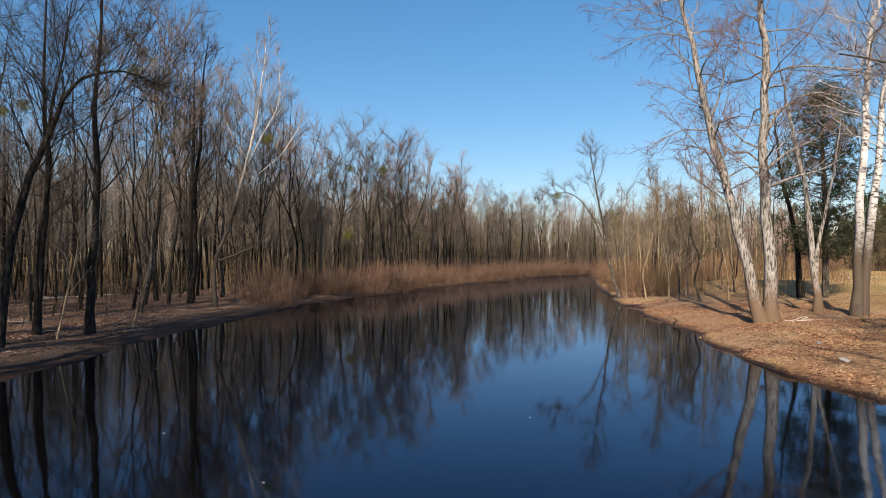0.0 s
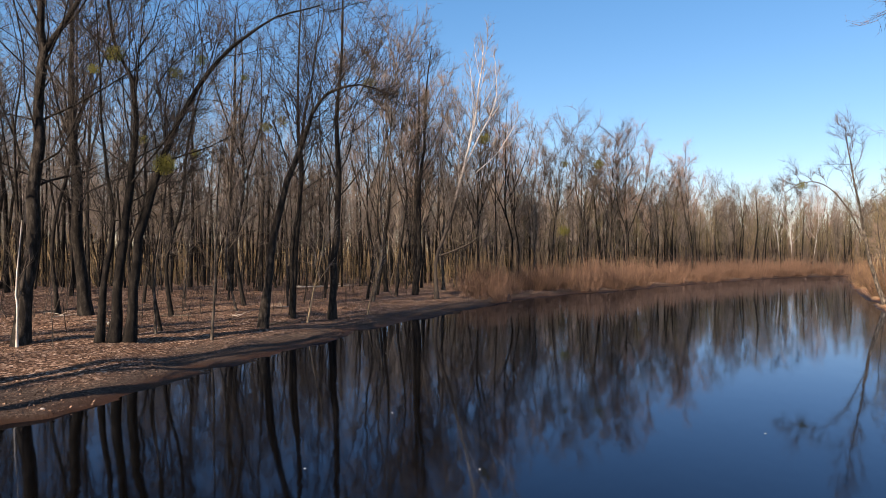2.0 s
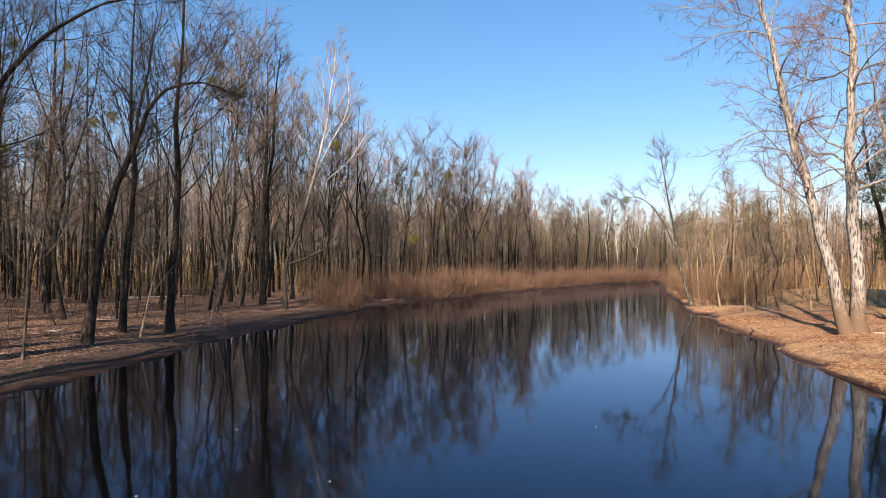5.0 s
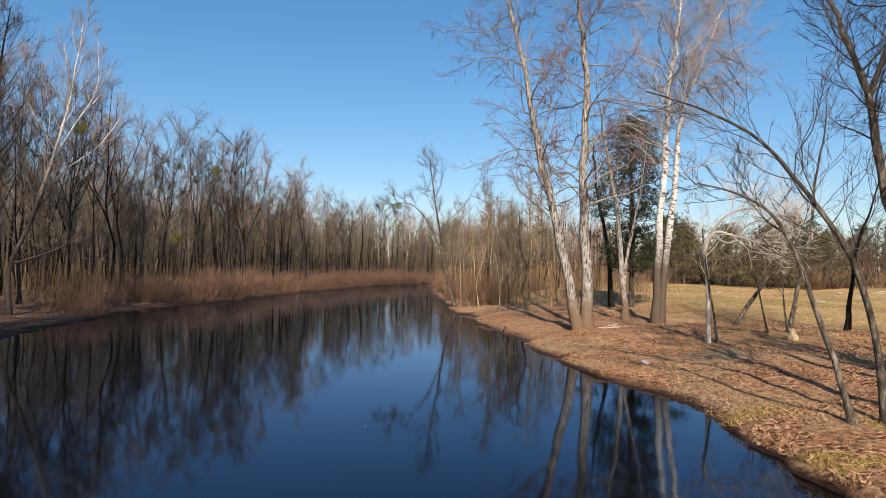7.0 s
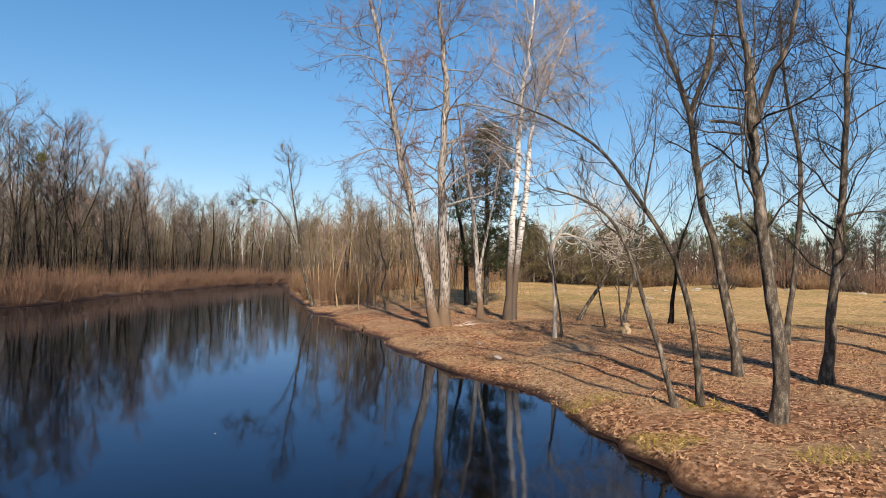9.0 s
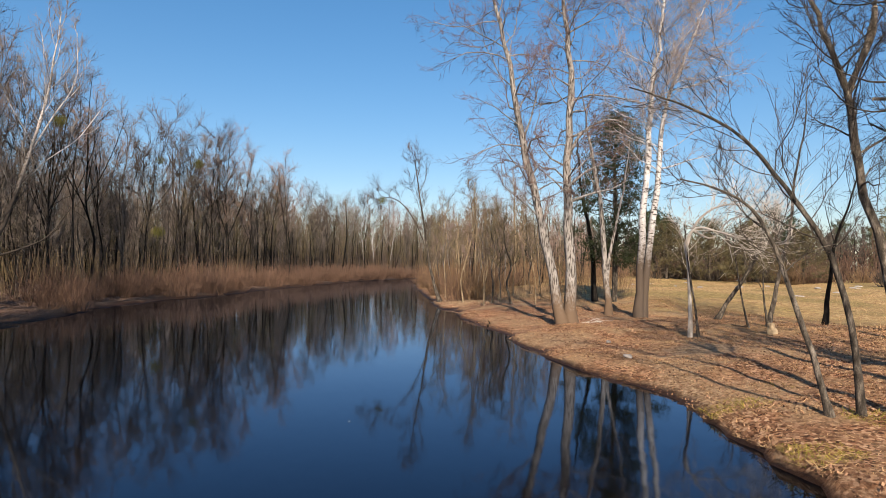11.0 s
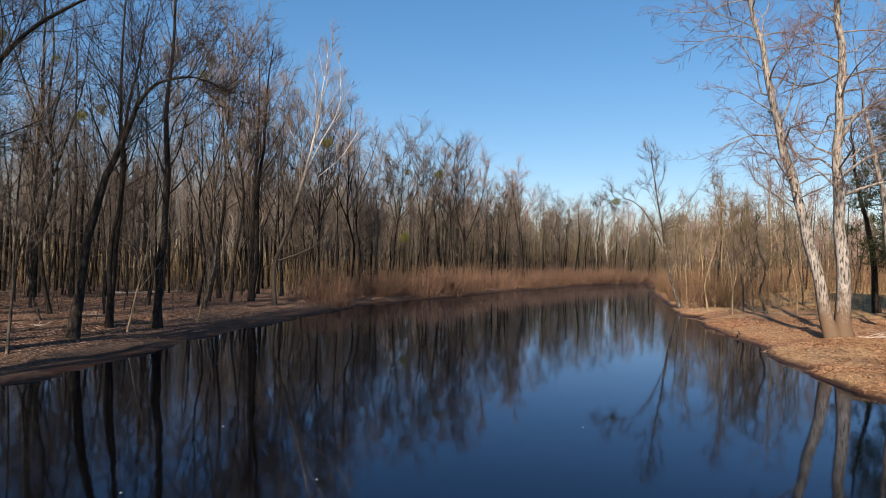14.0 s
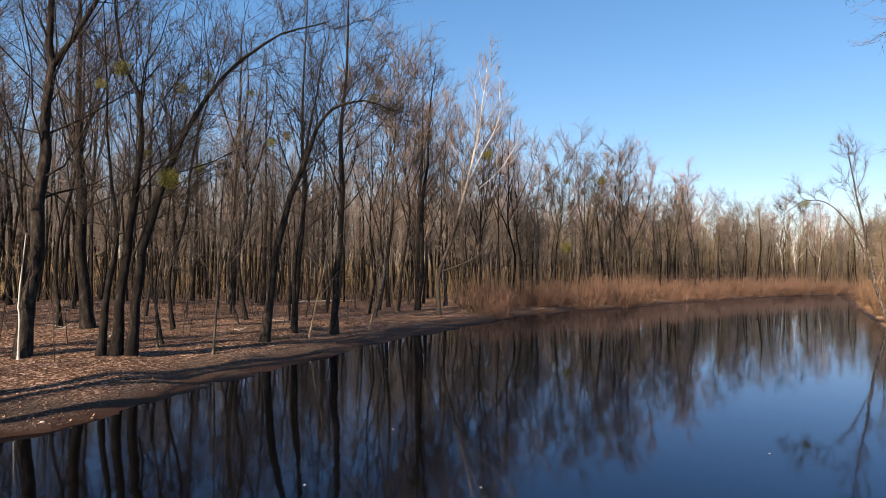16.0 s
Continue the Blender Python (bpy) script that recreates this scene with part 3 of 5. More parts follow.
# trees that stand out singly: foot (x, y), trunks as (control points, foot radius), style, growth
O = (0, 0, 0)
LONE = [
    ("poplar_tree", (10.8, 20.9), [([(-0.14, 0, 0), (-0.55, 0.2, 2.1), (-0.98, 0.4, 4.2), (-1.6, 0.7, 7.0), (-2.1, 0.9, 10.0), (-2.6, 1.1, 12.4), (-3.1, 1.3, 15.5)], 0.26),
                                   ([(0.2, 0, 0), (0.17, 0, 2.3), (0.04, 0.1, 4.9), (0.1, 0.05, 7.7), (0.03, 0.1, 10.5), (-0.17, 0.2, 12.5), (-0.3, 0.3, 16.5)], 0.29),
                                   ([(0.05, 0.1, 6.2), (0.5, -0.1, 7.1), (1.4, -0.5, 7.6), (2.5, -0.9, 7.2)], 0.09)],
     PALE, dict(limbs=46, first=0.3, reach=0.2, second=10, third=7, fourth=1, up=0.1, angle=1.15, twig=0.0068, last=0.46, wob=0.3, taper=0.85), "twin-trunked pale-barked poplar leaning over the leaf-strewn bank"),
    ("poplar_tree", (14.4, 24.0), [([O, (-0.13, 0.08, 2.1), (-0.3, 0.2, 4.4), (-0.6, 0.35, 6.7), (-0.9, 0.5, 8.5), (-1.2, 0.6, 11)], 0.19),
                                   ([(-0.05, 0.03, 1.2), (0.0, 0.0, 2.2), (0.22, -0.12, 3.7), (0.54, -0.33, 5.7), (0.8, -0.5, 8.5)], 0.12)],
     PALE, dict(limbs=14, first=0.4, reach=0.26, second=5, third=3, wob=0.25), "forked pale poplar beside the birches"),
    ("birch_tree", (15.2, 23.0), [([O, (0.15, -0.1, 3.6), (0.32, -0.2, 7.6), (0.46, -0.3, 10.3), (0.74, -0.5, 12.3), (0.85, -0.6, 16)], 0.22),
                                  ([(0.26, 0.05, 0), (0.5, -0.1, 3.3), (0.76, -0.3, 6.0), (0.9, -0.4, 8.5), (1.5, -0.9, 10.8), (2.3, -1.5, 13.5)], 0.22)],
     BIRCH, dict(limbs=42, first=0.38, reach=0.22, second=10, third=7, fourth=2, up=0.2, angle=1.0, twig=0.0068, last=0.52, wob=0.22, taper=0.9), "twin white-barked birch with dark cracked foot"),
    ("alder_tree", (18.9, 33.0), [([O, (-0.2, 0.1, 3.4), (-0.7, 0.4, 6.5), (-0.9, 0.5, 8.6), (-0.9, 0.6, 10)], 0.2)], DARK, dict(limbs=9, second=4, third=2), "dark bare tree in front of the pine"),
    ("willow_tree", (8.3, 7.5), [([O, (-0.19, 0.2, 1.05), (-0.43, 0.45, 2.16), (-0.69, 0.71, 3.07), (-1.11, 1.08, 3.5), (-1.6, 1.45, 3.7)], 0.075)],
     GREYT, dict(limbs=16, first=0.35, reach=0.3, second=7, third=4, twig=0.004, last=0.28, wob=0.26), "slender grey willow arching over the water"),
    ("willow_tree", (8.8, 7.4), [([O, (-0.09, 0.11, 1.5), (-0.34, 0.38, 2.65), (-0.68, 0.74, 3.5), (-1.16, 1.19, 4.4), (-1.85, 1.75, 5.0), (-2.6, 2.3, 5.4)], 0.085)],
     GREYT, dict(limbs=20, first=0.3, reach=0.27, second=7, third=4, twig=0.004, last=0.28, wob=0.26), "slender grey willow bent towards the water"),
    ("ash_tree", (11.2, 8.5), [([O, (-0.17, 0.22, 1.75), (-0.45, 0.56, 3.8), (-0.6, 0.73, 5.44), (-0.8, 0.96, 6.42), (-1.08, 1.25, 7.7), (-1.3, 1.6, 9.5)], 0.145),
                               ([(-0.6, 0.73, 5.3), (-0.45, 0.56, 6.0), (-0.33, 0.42, 6.8), (-0.1, 0.3, 8.5)], 0.085)],
     (BARK_GREY, BARK_GREY, TWIG_DARK), dict(limbs=30, first=0.3, reach=0.22, second=9, third=6, fourth=1, up=0.4, angle=0.95, wob=0.22, twig=0.0045, last=0.34, taper=0.75), "grey-barked bare tree leaning, forked above head height"),
    ("ash_tree", (9.1, 6.2), [([O, (0.01, -0.01, 1.17), (-0.1, 0.14, 2.44), (-0.18, 0.26, 3.92), (-0.23, 0.33, 4.98), (-0.26, 0.36, 5.78), (-0.3, 0.42, 6.42), (-0.35, 0.6, 9)], 0.175),
                              ([(-0.2, 0.3, 4.6), (-0.04, 0.08, 5.4), (0.1, -0.14, 6.0), (0.3, -0.4, 8)], 0.085)],
     (BARK_GREY, BARK_GREY, TWIG_DARK), dict(limbs=30, first=0.3, reach=0.22, second=9, third=6, fourth=1, up=0.4, angle=0.95, wob=0.22, twig=0.0045, last=0.34, taper=0.75), "upright grey-barked bare tree close to the water"),
    ("ash_tree", (12.0, 7.2), [([O, (0.03, -0.05, 1.0), (0.09, -0.15, 2.5), (0.15, -0.26, 4.1), (0.18, -0.31, 6.2), (0.25, -0.35, 9)], 0.16)],
     (BARK_GREY, BARK_GREY, TWIG_DARK), dict(limbs=30, first=0.3, reach=0.22, second=9, third=6, fourth=1, up=0.4, angle=0.95, wob=0.22, twig=0.0045, last=0.34, taper=0.75), "upright grey bare tree on dry grass"),
    ("ash_tree", (15.6, 10.4), [([O, (0.13, -0.19, 2.4), (0.18, -0.28, 4.6), (0.03, -0.04, 6.4), (-0.07, 0.1, 8.2), (0, 0.2, 10)], 0.11)],
     (BARK_GREY, BARK_GREY, TWIG_DARK), dict(limbs=30, first=0.3, reach=0.22, second=9, third=6, fourth=1, up=0.4, angle=0.95, wob=0.22, twig=0.0045, last=0.34, taper=0.75), "slim grey bare tree on dry grass"),
    ("willow_tree", (17.6, 21.1), [([O, (0.43, -0.37, 1.04), (0.85, -0.74, 2.0), (1.17, -1.04, 3.2), (1.3, -1.1, 4.6)], 0.12)],
     GREYT, dict(limbs=12, first=0.35, reach=0.35, second=5, third=3), "short dark leaning tree at the meadow edge"),
    ("sapling", (12.6, 15.9), [([O, (-0.1, 0.08, 1.1), (-0.24, 0.19, 2.2), (-0.3, 0.3, 3.4)], 0.05)], (BARK_GREY, DEAD_WOOD, TWIG_PALE), dict(limbs=8, first=0.5, reach=0.4, second=4, third=3, twig=0.005), "thin bare sapling on the bank"),
    ("dead_tree", (12.5, 16.1), [([(-0.05, 0, 0), (-0.08, 0.03, 2.0), (-0.2, 0.05, 2.8), (0.05, -0.15, 3.3), (0.58, -0.58, 3.15), (1.1, -1.0, 2.95), (1.5, -1.3, 3.2)], 0.075),
                                 ([(-0.2, 0.05, 2.6), (0.1, 0.0, 3.4), (0.6, -0.2, 3.9), (1.2, -0.6, 4.0), (1.9, -1.1, 3.6)], 0.06), ([(0.0, -0.1, 3.2), (0.5, -0.3, 3.0), (0.9, -0.7, 3.6), (1.6, -1.4, 3.5)], 0.045)],
     (DEAD_WOOD, DEAD_WOOD, DEAD_WOOD), dict(limbs=20, first=0.45, reach=0.4, second=6, third=3, twig=0.006, wob=0.4), "bleached dead tree with crooked white limbs"),
    ("sapling", (15.5, 17.1), [([O, (-0.16, 0.14, 1.0), (-0.31, 0.27, 2.4), (-0.4, 0.3, 3.3)], 0.045)], GREYT, dict(limbs=8, first=0.4, reach=0.3, second=4, third=2), "thin bare sapling on the bank"),
    ("willow_tree", (16.4, 17.2), [([O, (0.2, -0.2, 1.53), (0.43, -0.42, 3.2), (0.56, -0.55, 5.0), (0.72, -0.73, 6.6), (0.8, -0.8, 8)], 0.1),
                                   ([O, (-0.1, 0.1, 1.0), (-0.12, 0.1, 2.2)], 0.06)],
     GREYT, dict(limbs=12, first=0.4, reach=0.3, second=5, third=3), "grey bare tree by the cut log"),
    ("willow_tree", (18.7, 17.1), [([O, (0.08, -0.08, 1.4), (0.23, -0.25, 3.1), (0.5, -0.54, 4.2), (0.8, -0.8, 6)], 0.11)],
     DARK, dict(limbs=12, first=0.4, reach=0.3, second=5, third=3), "dark bare tree at the meadow edge"),
    ("willow_tree", (10.6, 37.3), [([O, (-0.55, 0.16, 1.75), (-0.85, 0.23, 3.6), (-1.1, 0.3, 5.3), (-1.5, 0.4, 7.7), (-1.65, 0.42, 9.2)], 0.14),
                                   ([(-0.8, 0.2, 3.1), (-1.7, 0.25, 5.1), (-2.7, 0.3, 6.2), (-3.7, 0.3, 6.3), (-4.6, 0.3, 5.7)], 0.055)],
     (BARK_GREY, BARK_GREY, TWIG_GREY), dict(limbs=16, first=0.4, reach=0.22, second=8, third=6, wob=0.25, twig=0.007), "grey willow leaning out from the bank corner"),
    ("birch_tree", (14.9, 95.0), [([O, (-0.2, 0, 3.0), (-0.5, 0, 6.5), (-0.7, 0, 9.5)], 0.11)], BIRCH, dict(limbs=9, second=4, third=3, twig=0.012), "white-barked birch across the river bend"),
    ("birch_tree", (16.4, 96.5), [([O, (0.1, 0, 3.0), (-0.1, 0, 6.5), (0.1, 0, 9.8)], 0.10)], BIRCH, dict(limbs=9, second=4, third=3, twig=0.012), "white-barked birch across the river bend"),
    ("birch_tree", (19.6, 100.0), [([O, (0.4, 0, 3.0), (0.8, 0, 6.5), (0.9, 0, 9.0)], 0.11)], BIRCH, dict(limbs=9, second=4, third=3, twig=0.012), "white-barked birch leaning across the river bend"),
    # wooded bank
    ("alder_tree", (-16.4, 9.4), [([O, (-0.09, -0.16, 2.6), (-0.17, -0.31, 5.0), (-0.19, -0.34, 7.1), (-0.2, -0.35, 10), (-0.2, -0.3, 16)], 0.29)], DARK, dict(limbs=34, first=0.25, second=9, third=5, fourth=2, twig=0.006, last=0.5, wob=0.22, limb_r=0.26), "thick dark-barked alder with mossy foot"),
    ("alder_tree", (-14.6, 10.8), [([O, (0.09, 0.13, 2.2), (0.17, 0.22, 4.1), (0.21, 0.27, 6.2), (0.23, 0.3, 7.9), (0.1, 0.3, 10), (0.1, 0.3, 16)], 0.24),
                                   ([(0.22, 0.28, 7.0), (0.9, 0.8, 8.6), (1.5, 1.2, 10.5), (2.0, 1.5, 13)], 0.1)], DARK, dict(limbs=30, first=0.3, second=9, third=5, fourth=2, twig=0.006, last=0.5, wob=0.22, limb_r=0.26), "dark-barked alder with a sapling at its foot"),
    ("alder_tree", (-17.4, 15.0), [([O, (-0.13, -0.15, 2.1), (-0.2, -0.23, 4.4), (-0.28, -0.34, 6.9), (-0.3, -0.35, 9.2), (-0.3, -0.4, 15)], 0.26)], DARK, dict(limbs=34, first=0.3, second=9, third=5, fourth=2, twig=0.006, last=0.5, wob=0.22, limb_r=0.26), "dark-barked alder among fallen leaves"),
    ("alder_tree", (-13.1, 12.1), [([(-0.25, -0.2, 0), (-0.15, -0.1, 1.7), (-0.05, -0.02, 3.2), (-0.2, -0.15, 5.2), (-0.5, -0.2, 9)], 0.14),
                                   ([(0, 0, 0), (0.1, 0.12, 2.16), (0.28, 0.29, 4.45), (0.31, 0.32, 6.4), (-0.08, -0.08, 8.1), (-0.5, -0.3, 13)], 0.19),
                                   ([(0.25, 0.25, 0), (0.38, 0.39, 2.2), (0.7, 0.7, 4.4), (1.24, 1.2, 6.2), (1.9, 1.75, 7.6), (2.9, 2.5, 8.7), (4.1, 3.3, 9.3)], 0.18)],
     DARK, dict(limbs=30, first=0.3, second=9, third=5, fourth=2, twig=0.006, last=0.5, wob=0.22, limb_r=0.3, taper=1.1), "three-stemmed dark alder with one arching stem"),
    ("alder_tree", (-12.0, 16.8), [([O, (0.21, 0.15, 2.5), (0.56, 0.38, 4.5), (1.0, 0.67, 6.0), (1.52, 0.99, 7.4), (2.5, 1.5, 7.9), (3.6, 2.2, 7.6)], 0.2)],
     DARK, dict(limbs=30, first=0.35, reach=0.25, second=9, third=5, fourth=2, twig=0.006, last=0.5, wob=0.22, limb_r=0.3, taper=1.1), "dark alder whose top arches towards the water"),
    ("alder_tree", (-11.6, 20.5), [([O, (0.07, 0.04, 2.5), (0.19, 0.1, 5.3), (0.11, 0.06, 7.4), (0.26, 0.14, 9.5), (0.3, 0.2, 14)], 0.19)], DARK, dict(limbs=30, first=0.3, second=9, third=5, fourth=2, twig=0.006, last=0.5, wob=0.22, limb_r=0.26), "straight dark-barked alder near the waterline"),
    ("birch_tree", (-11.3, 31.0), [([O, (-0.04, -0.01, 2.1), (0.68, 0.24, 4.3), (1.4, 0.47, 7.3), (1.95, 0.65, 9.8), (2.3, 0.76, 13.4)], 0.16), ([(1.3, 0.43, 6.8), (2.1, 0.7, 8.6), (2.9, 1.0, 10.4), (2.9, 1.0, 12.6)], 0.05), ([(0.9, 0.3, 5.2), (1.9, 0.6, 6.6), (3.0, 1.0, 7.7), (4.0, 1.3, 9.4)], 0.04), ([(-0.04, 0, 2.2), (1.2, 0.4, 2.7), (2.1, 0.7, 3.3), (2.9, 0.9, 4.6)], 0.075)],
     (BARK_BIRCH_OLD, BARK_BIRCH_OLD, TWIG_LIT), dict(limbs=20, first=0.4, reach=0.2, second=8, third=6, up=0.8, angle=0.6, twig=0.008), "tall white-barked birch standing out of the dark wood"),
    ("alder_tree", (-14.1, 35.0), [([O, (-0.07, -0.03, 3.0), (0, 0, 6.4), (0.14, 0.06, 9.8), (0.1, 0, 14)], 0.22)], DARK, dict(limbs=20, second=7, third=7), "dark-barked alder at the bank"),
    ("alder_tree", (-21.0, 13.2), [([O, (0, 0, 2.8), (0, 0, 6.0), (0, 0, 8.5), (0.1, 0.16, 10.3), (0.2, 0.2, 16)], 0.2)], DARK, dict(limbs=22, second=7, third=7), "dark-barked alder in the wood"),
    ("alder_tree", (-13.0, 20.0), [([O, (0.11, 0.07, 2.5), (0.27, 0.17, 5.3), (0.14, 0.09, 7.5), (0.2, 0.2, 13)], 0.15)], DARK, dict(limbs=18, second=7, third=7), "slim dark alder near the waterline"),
    ("sapling", (-11.9, 14.3), [([O, (0.05, 0.05, 1.5), (0.1, 0.0, 3.0), (0.2, 0.1, 5.5)], 0.05)], GREYT, dict(limbs=10, first=0.3, reach=0.2, second=4, third=3), "thin grey sapling at the edge of the wood"),
    ("sapling", (-13.4, 13.8), [([O, (-0.1, 0.05, 1.5), (0.15, 0.0, 3.0), (0.3, 0.1, 5.0)], 0.045)], GREYT, dict(limbs=10, first=0.3, reach=0.2, second=4, third=3), "thin grey sapling at the edge of the wood"),
    ("sapling", (-15.6, 10.1), [([O, (0.02, 0.02, 1.2), (-0.03, 0.05, 2.4), (0.05, 0, 4.0)], 0.035)], GREYT, dict(limbs=8, first=0.3, reach=0.2, second=3, third=3), "thin pale sapling at the edge of the wood"),
    ("sapling", (-14.45, 10.6), [([O, (0.03, -0.03, 0.9), (-0.05, 0.0, 1.5), (0.05, 0.05, 3.0)], 0.035)], (DEAD_WOOD, BARK_GREY, TWIG_GREY), dict(limbs=6, first=0.4, reach=0.2, second=3, third=3), "thin bleached sapling against an alder trunk"),
    ("sapling", (-11.8, 19.1), [([O, (0.15, 0.1, 1.0), (0.35, 0.2, 2.0), (0.5, 0.3, 3.2)], 0.04)], (POLE_TAN, POLE_TAN, TWIG_PALE), dict(limbs=7, first=0.4, reach=0.25, second=3, third=3), "thin tan sapling leaning to the water"),
    ("sapling", (-11.3, 22.8), [([O, (0.12, 0.1, 0.8), (0.3, 0.2, 1.6), (0.5, 0.3, 2.6)], 0.04)], (POLE_TAN, POLE_TAN, TWIG_PALE), dict(limbs=7, first=0.4, reach=0.25, second=3, third=3), "thin tan sapling leaning to the water"),
]
TAKEN = []
for i, (name, (bx, by), spines, mats, how, label) in enumerate(LONE):
    rng = np.random.RandomState(100 + i)
    slim = 0.74 if bx < 0 else 0.7 if by < 12 else 0.8
    if bx < 0:
        how.setdefault("taper", 0.7)
    build_tree(name, grow(rng, [(c, r * slim) for c, r in spines], **how), mats, (bx, by, height(bx, by)), label, "tree", split=True)
    TAKEN.append((bx, by))


def stub(rng, tree, pts, r, label="limb sawn off short"):
    """A limb that was sawn off, with its pale cut face."""
    tb = Tubes()
    tb.add(smooth_line(pts, 7), np.linspace(r, r * 0.8, 7), 8)
    ob = new("sawn_limb", tb.mesh("sawn_limb", BARK_GREY))
    ob.parent = tree
    tagged(ob, label)
    bm = bmesh.new()
    bmesh.ops.create_cone(bm, cap_ends=True, segments=10, radius1=r * 0.84, radius2=r * 0.78, depth=0.02)
    me = bpy.data.meshes.new("cut_face")
    bm.to_mesh(me)
    bm.free()
    me.materials.append(CUT_WOOD)
    face = new("cut_face", me)
    way = Vector(pts[-1]) - Vector(pts[-2])
    face.matrix_basis = Matrix.Translation(pts[-1]) @ way.to_track_quat("Z", "Y").to_matrix().to_4x4()
    face.parent = ob
    tagged(face, "pale sawn wood")


def lone_tree(x, y):
    return next(o for o in scene.collection.objects if o.parent is None and o.get("category") == "tree" and abs(o.location.x - x) + abs(o.location.y - y) < 0.05)


rng = np.random.RandomState(90)
near_water, behind = lone_tree(9.1, 6.2), lone_tree(11.2, 8.5)
stub(rng, near_water, [(-0.2, 0.28, 4.5), (-0.23, 0.33, 4.9), (-0.25, 0.36, 5.16)], 0.05)
stub(rng, near_water, [(-0.2, 0.3, 4.7), (-0.19, 0.29, 5.35), (-0.2, 0.29, 5.72)], 0.04)
stub(rng, near_water, [(-0.2, 0.28, 4.3), (-0.3, 0.44, 4.66), (-0.58, 0.78, 4.75)], 0.028)
stub(rng, behind, [(-0.6, 0.73, 5.4), (-0.42, 0.5, 6.1), (-0.33, 0.4, 6.5), (-0.32, 0.38, 6.95)], 0.055)


def prototypes(n, seed, lo, hi, rlo, rhi, mats, **how):
    out = []
    for k in range(n):
        rng = np.random.RandomState(seed + k)
        h = rng.uniform(lo, hi)
        out.append(grow(rng, [(straight(rng, h, rng.uniform(0.02, 0.13), 0.014 * h), rng.uniform(rlo, rhi))], **how))
    return out


def scatter(seed, count, region, gap, avoid, shore=1.0, tries=40):
    """Random feet inside region (a test on x, y) that keep gap metres apart and stay on land."""
    rng = np.random.RandomState(seed)
    (x0, x1, y0, y1), test = region
    pts = []
    n = count * tries
    xs, ys = rng.uniform(x0, x1, n), rng.uniform(y0, y1, n)
    zs, ds = land(xs, ys)
    every = np.full((len(avoid) + count, 2), 1e6)
    every[:len(avoid)] = np.array(avoid).reshape(-1, 2)
    for x, y, z, d in zip(xs, ys, zs, ds):
        if d < shore or not test(x, y, d):
            continue
        if ((every[:, 0] - x) ** 2 + (every[:, 1] - y) ** 2).min() < gap * gap:
            continue
        every[len(avoid) + len(pts)] = (x, y)
        pts.append((x, y, z))
        if len(pts) >= count:
            break
    return pts


def plant(name, protos, mats_list, feet, seed, label, category, group, lo=0.85, hi=1.12, tall=lambda x, y: 1.0):
    rng = np.random.RandomState(seed)
    roots = []
    for k, tubes in enumerate(protos):
        if k < len(feet):
            roots.append(build_tree(name, tubes, mats_list[k % len(mats_list)], feet[k], label, category, group))
    for q, foot in enumerate(feet[len(protos):]):
        s = rng.uniform(lo, hi) * tall(foot[0], foot[1])
        copy_thing(roots[q % len(roots)], Matrix.LocRotScale(foot, Euler((rng.normal(0, 0.02), rng.normal(0, 0.02), rng.uniform(0, 6.28))), (s, s, s * rng.uniform(0.95, 1.08))))


def left_side(x, y, d):
    return x < -8 + max(0, y - 40) * 0.6 if y < 92 else y > 95 + (x - 28) * 0.43


def vase(rng, h, r, leaders=3):
    """A trunk that parts into a few steep leaders, as the riverside trees do."""
    main = straight(rng, h, rng.uniform(0.02, 0.09), 0.012 * h)
    spines = [(main, r)]
    a = rng.uniform(0, 6.28)
    for k in range(leaders):
        z = rng.uniform(0.3, 0.55)
        i = z * 5
        p = np.array(main[int(i)]) * (1 - i % 1) + np.array(main[int(i) + 1]) * (i % 1)
        a += 2.1 + rng.uniform(-0.5, 0.5)
        out = np.array((math.cos(a), math.sin(a), 0)) * h * rng.uniform(0.09, 0.19)
        e = rng.uniform(0.78, 0.97) * h - p[2]
        spines.append(([tuple(p), tuple(p + out * 0.45 + (0, 0, e * 0.33)), tuple(p + out * 0.8 + (0, 0, e * 0.66)), tuple(p + out * rng.uniform(0.9, 1.2) + (0, 0, e))], r * rng.uniform(0.4, 0.6)))
    return spines


def vases(n, seed, lo, hi, rlo, rhi, **how):
    out = []
    for k in range(n):
        rng = np.random.RandomState(seed + k)
        out.append(grow(rng, vase(rng, rng.uniform(lo, hi), rng.uniform(rlo, rhi), 2 + k % 3), **how))
    return out


# alders of the wooded bank that can be told apart further back: foot, radius, height, lean of the top
MID = [(-22.3, 14.1, 0.16, 15, 0.2, 0.3), (-26.8, 18.4, 0.13, 15, -0.4, -0.5), (-40.0, 30.0, 0.13, 14, -2.0, -2.6), (-16.3, 17.5, 0.075, 10, 1.1, 1.0), (-26.4, 29.8, 0.12, 15, 0.2, 0.2),
       (-23.4, 29.6, 0.17, 16, 0.2, 0.1), (-12.7, 19.6, 0.08, 11, 0.8, 0.5), (-15.8, 34.4, 0.12, 14, -0.1, 0.0), (-13.1, 32.4, 0.15, 14, 0.9, 0.4), (-13.8, 14.4, 0.045, 8, 0.2, 0.1),
       (-23.1, 32.1, 0.12, 15, 0.0, 0.0), (-29.6, 21.2, 0.10, 13, -1.0, -1.4), (-22.3, 38.0, 0.12, 15, -0.2, -0.1)]
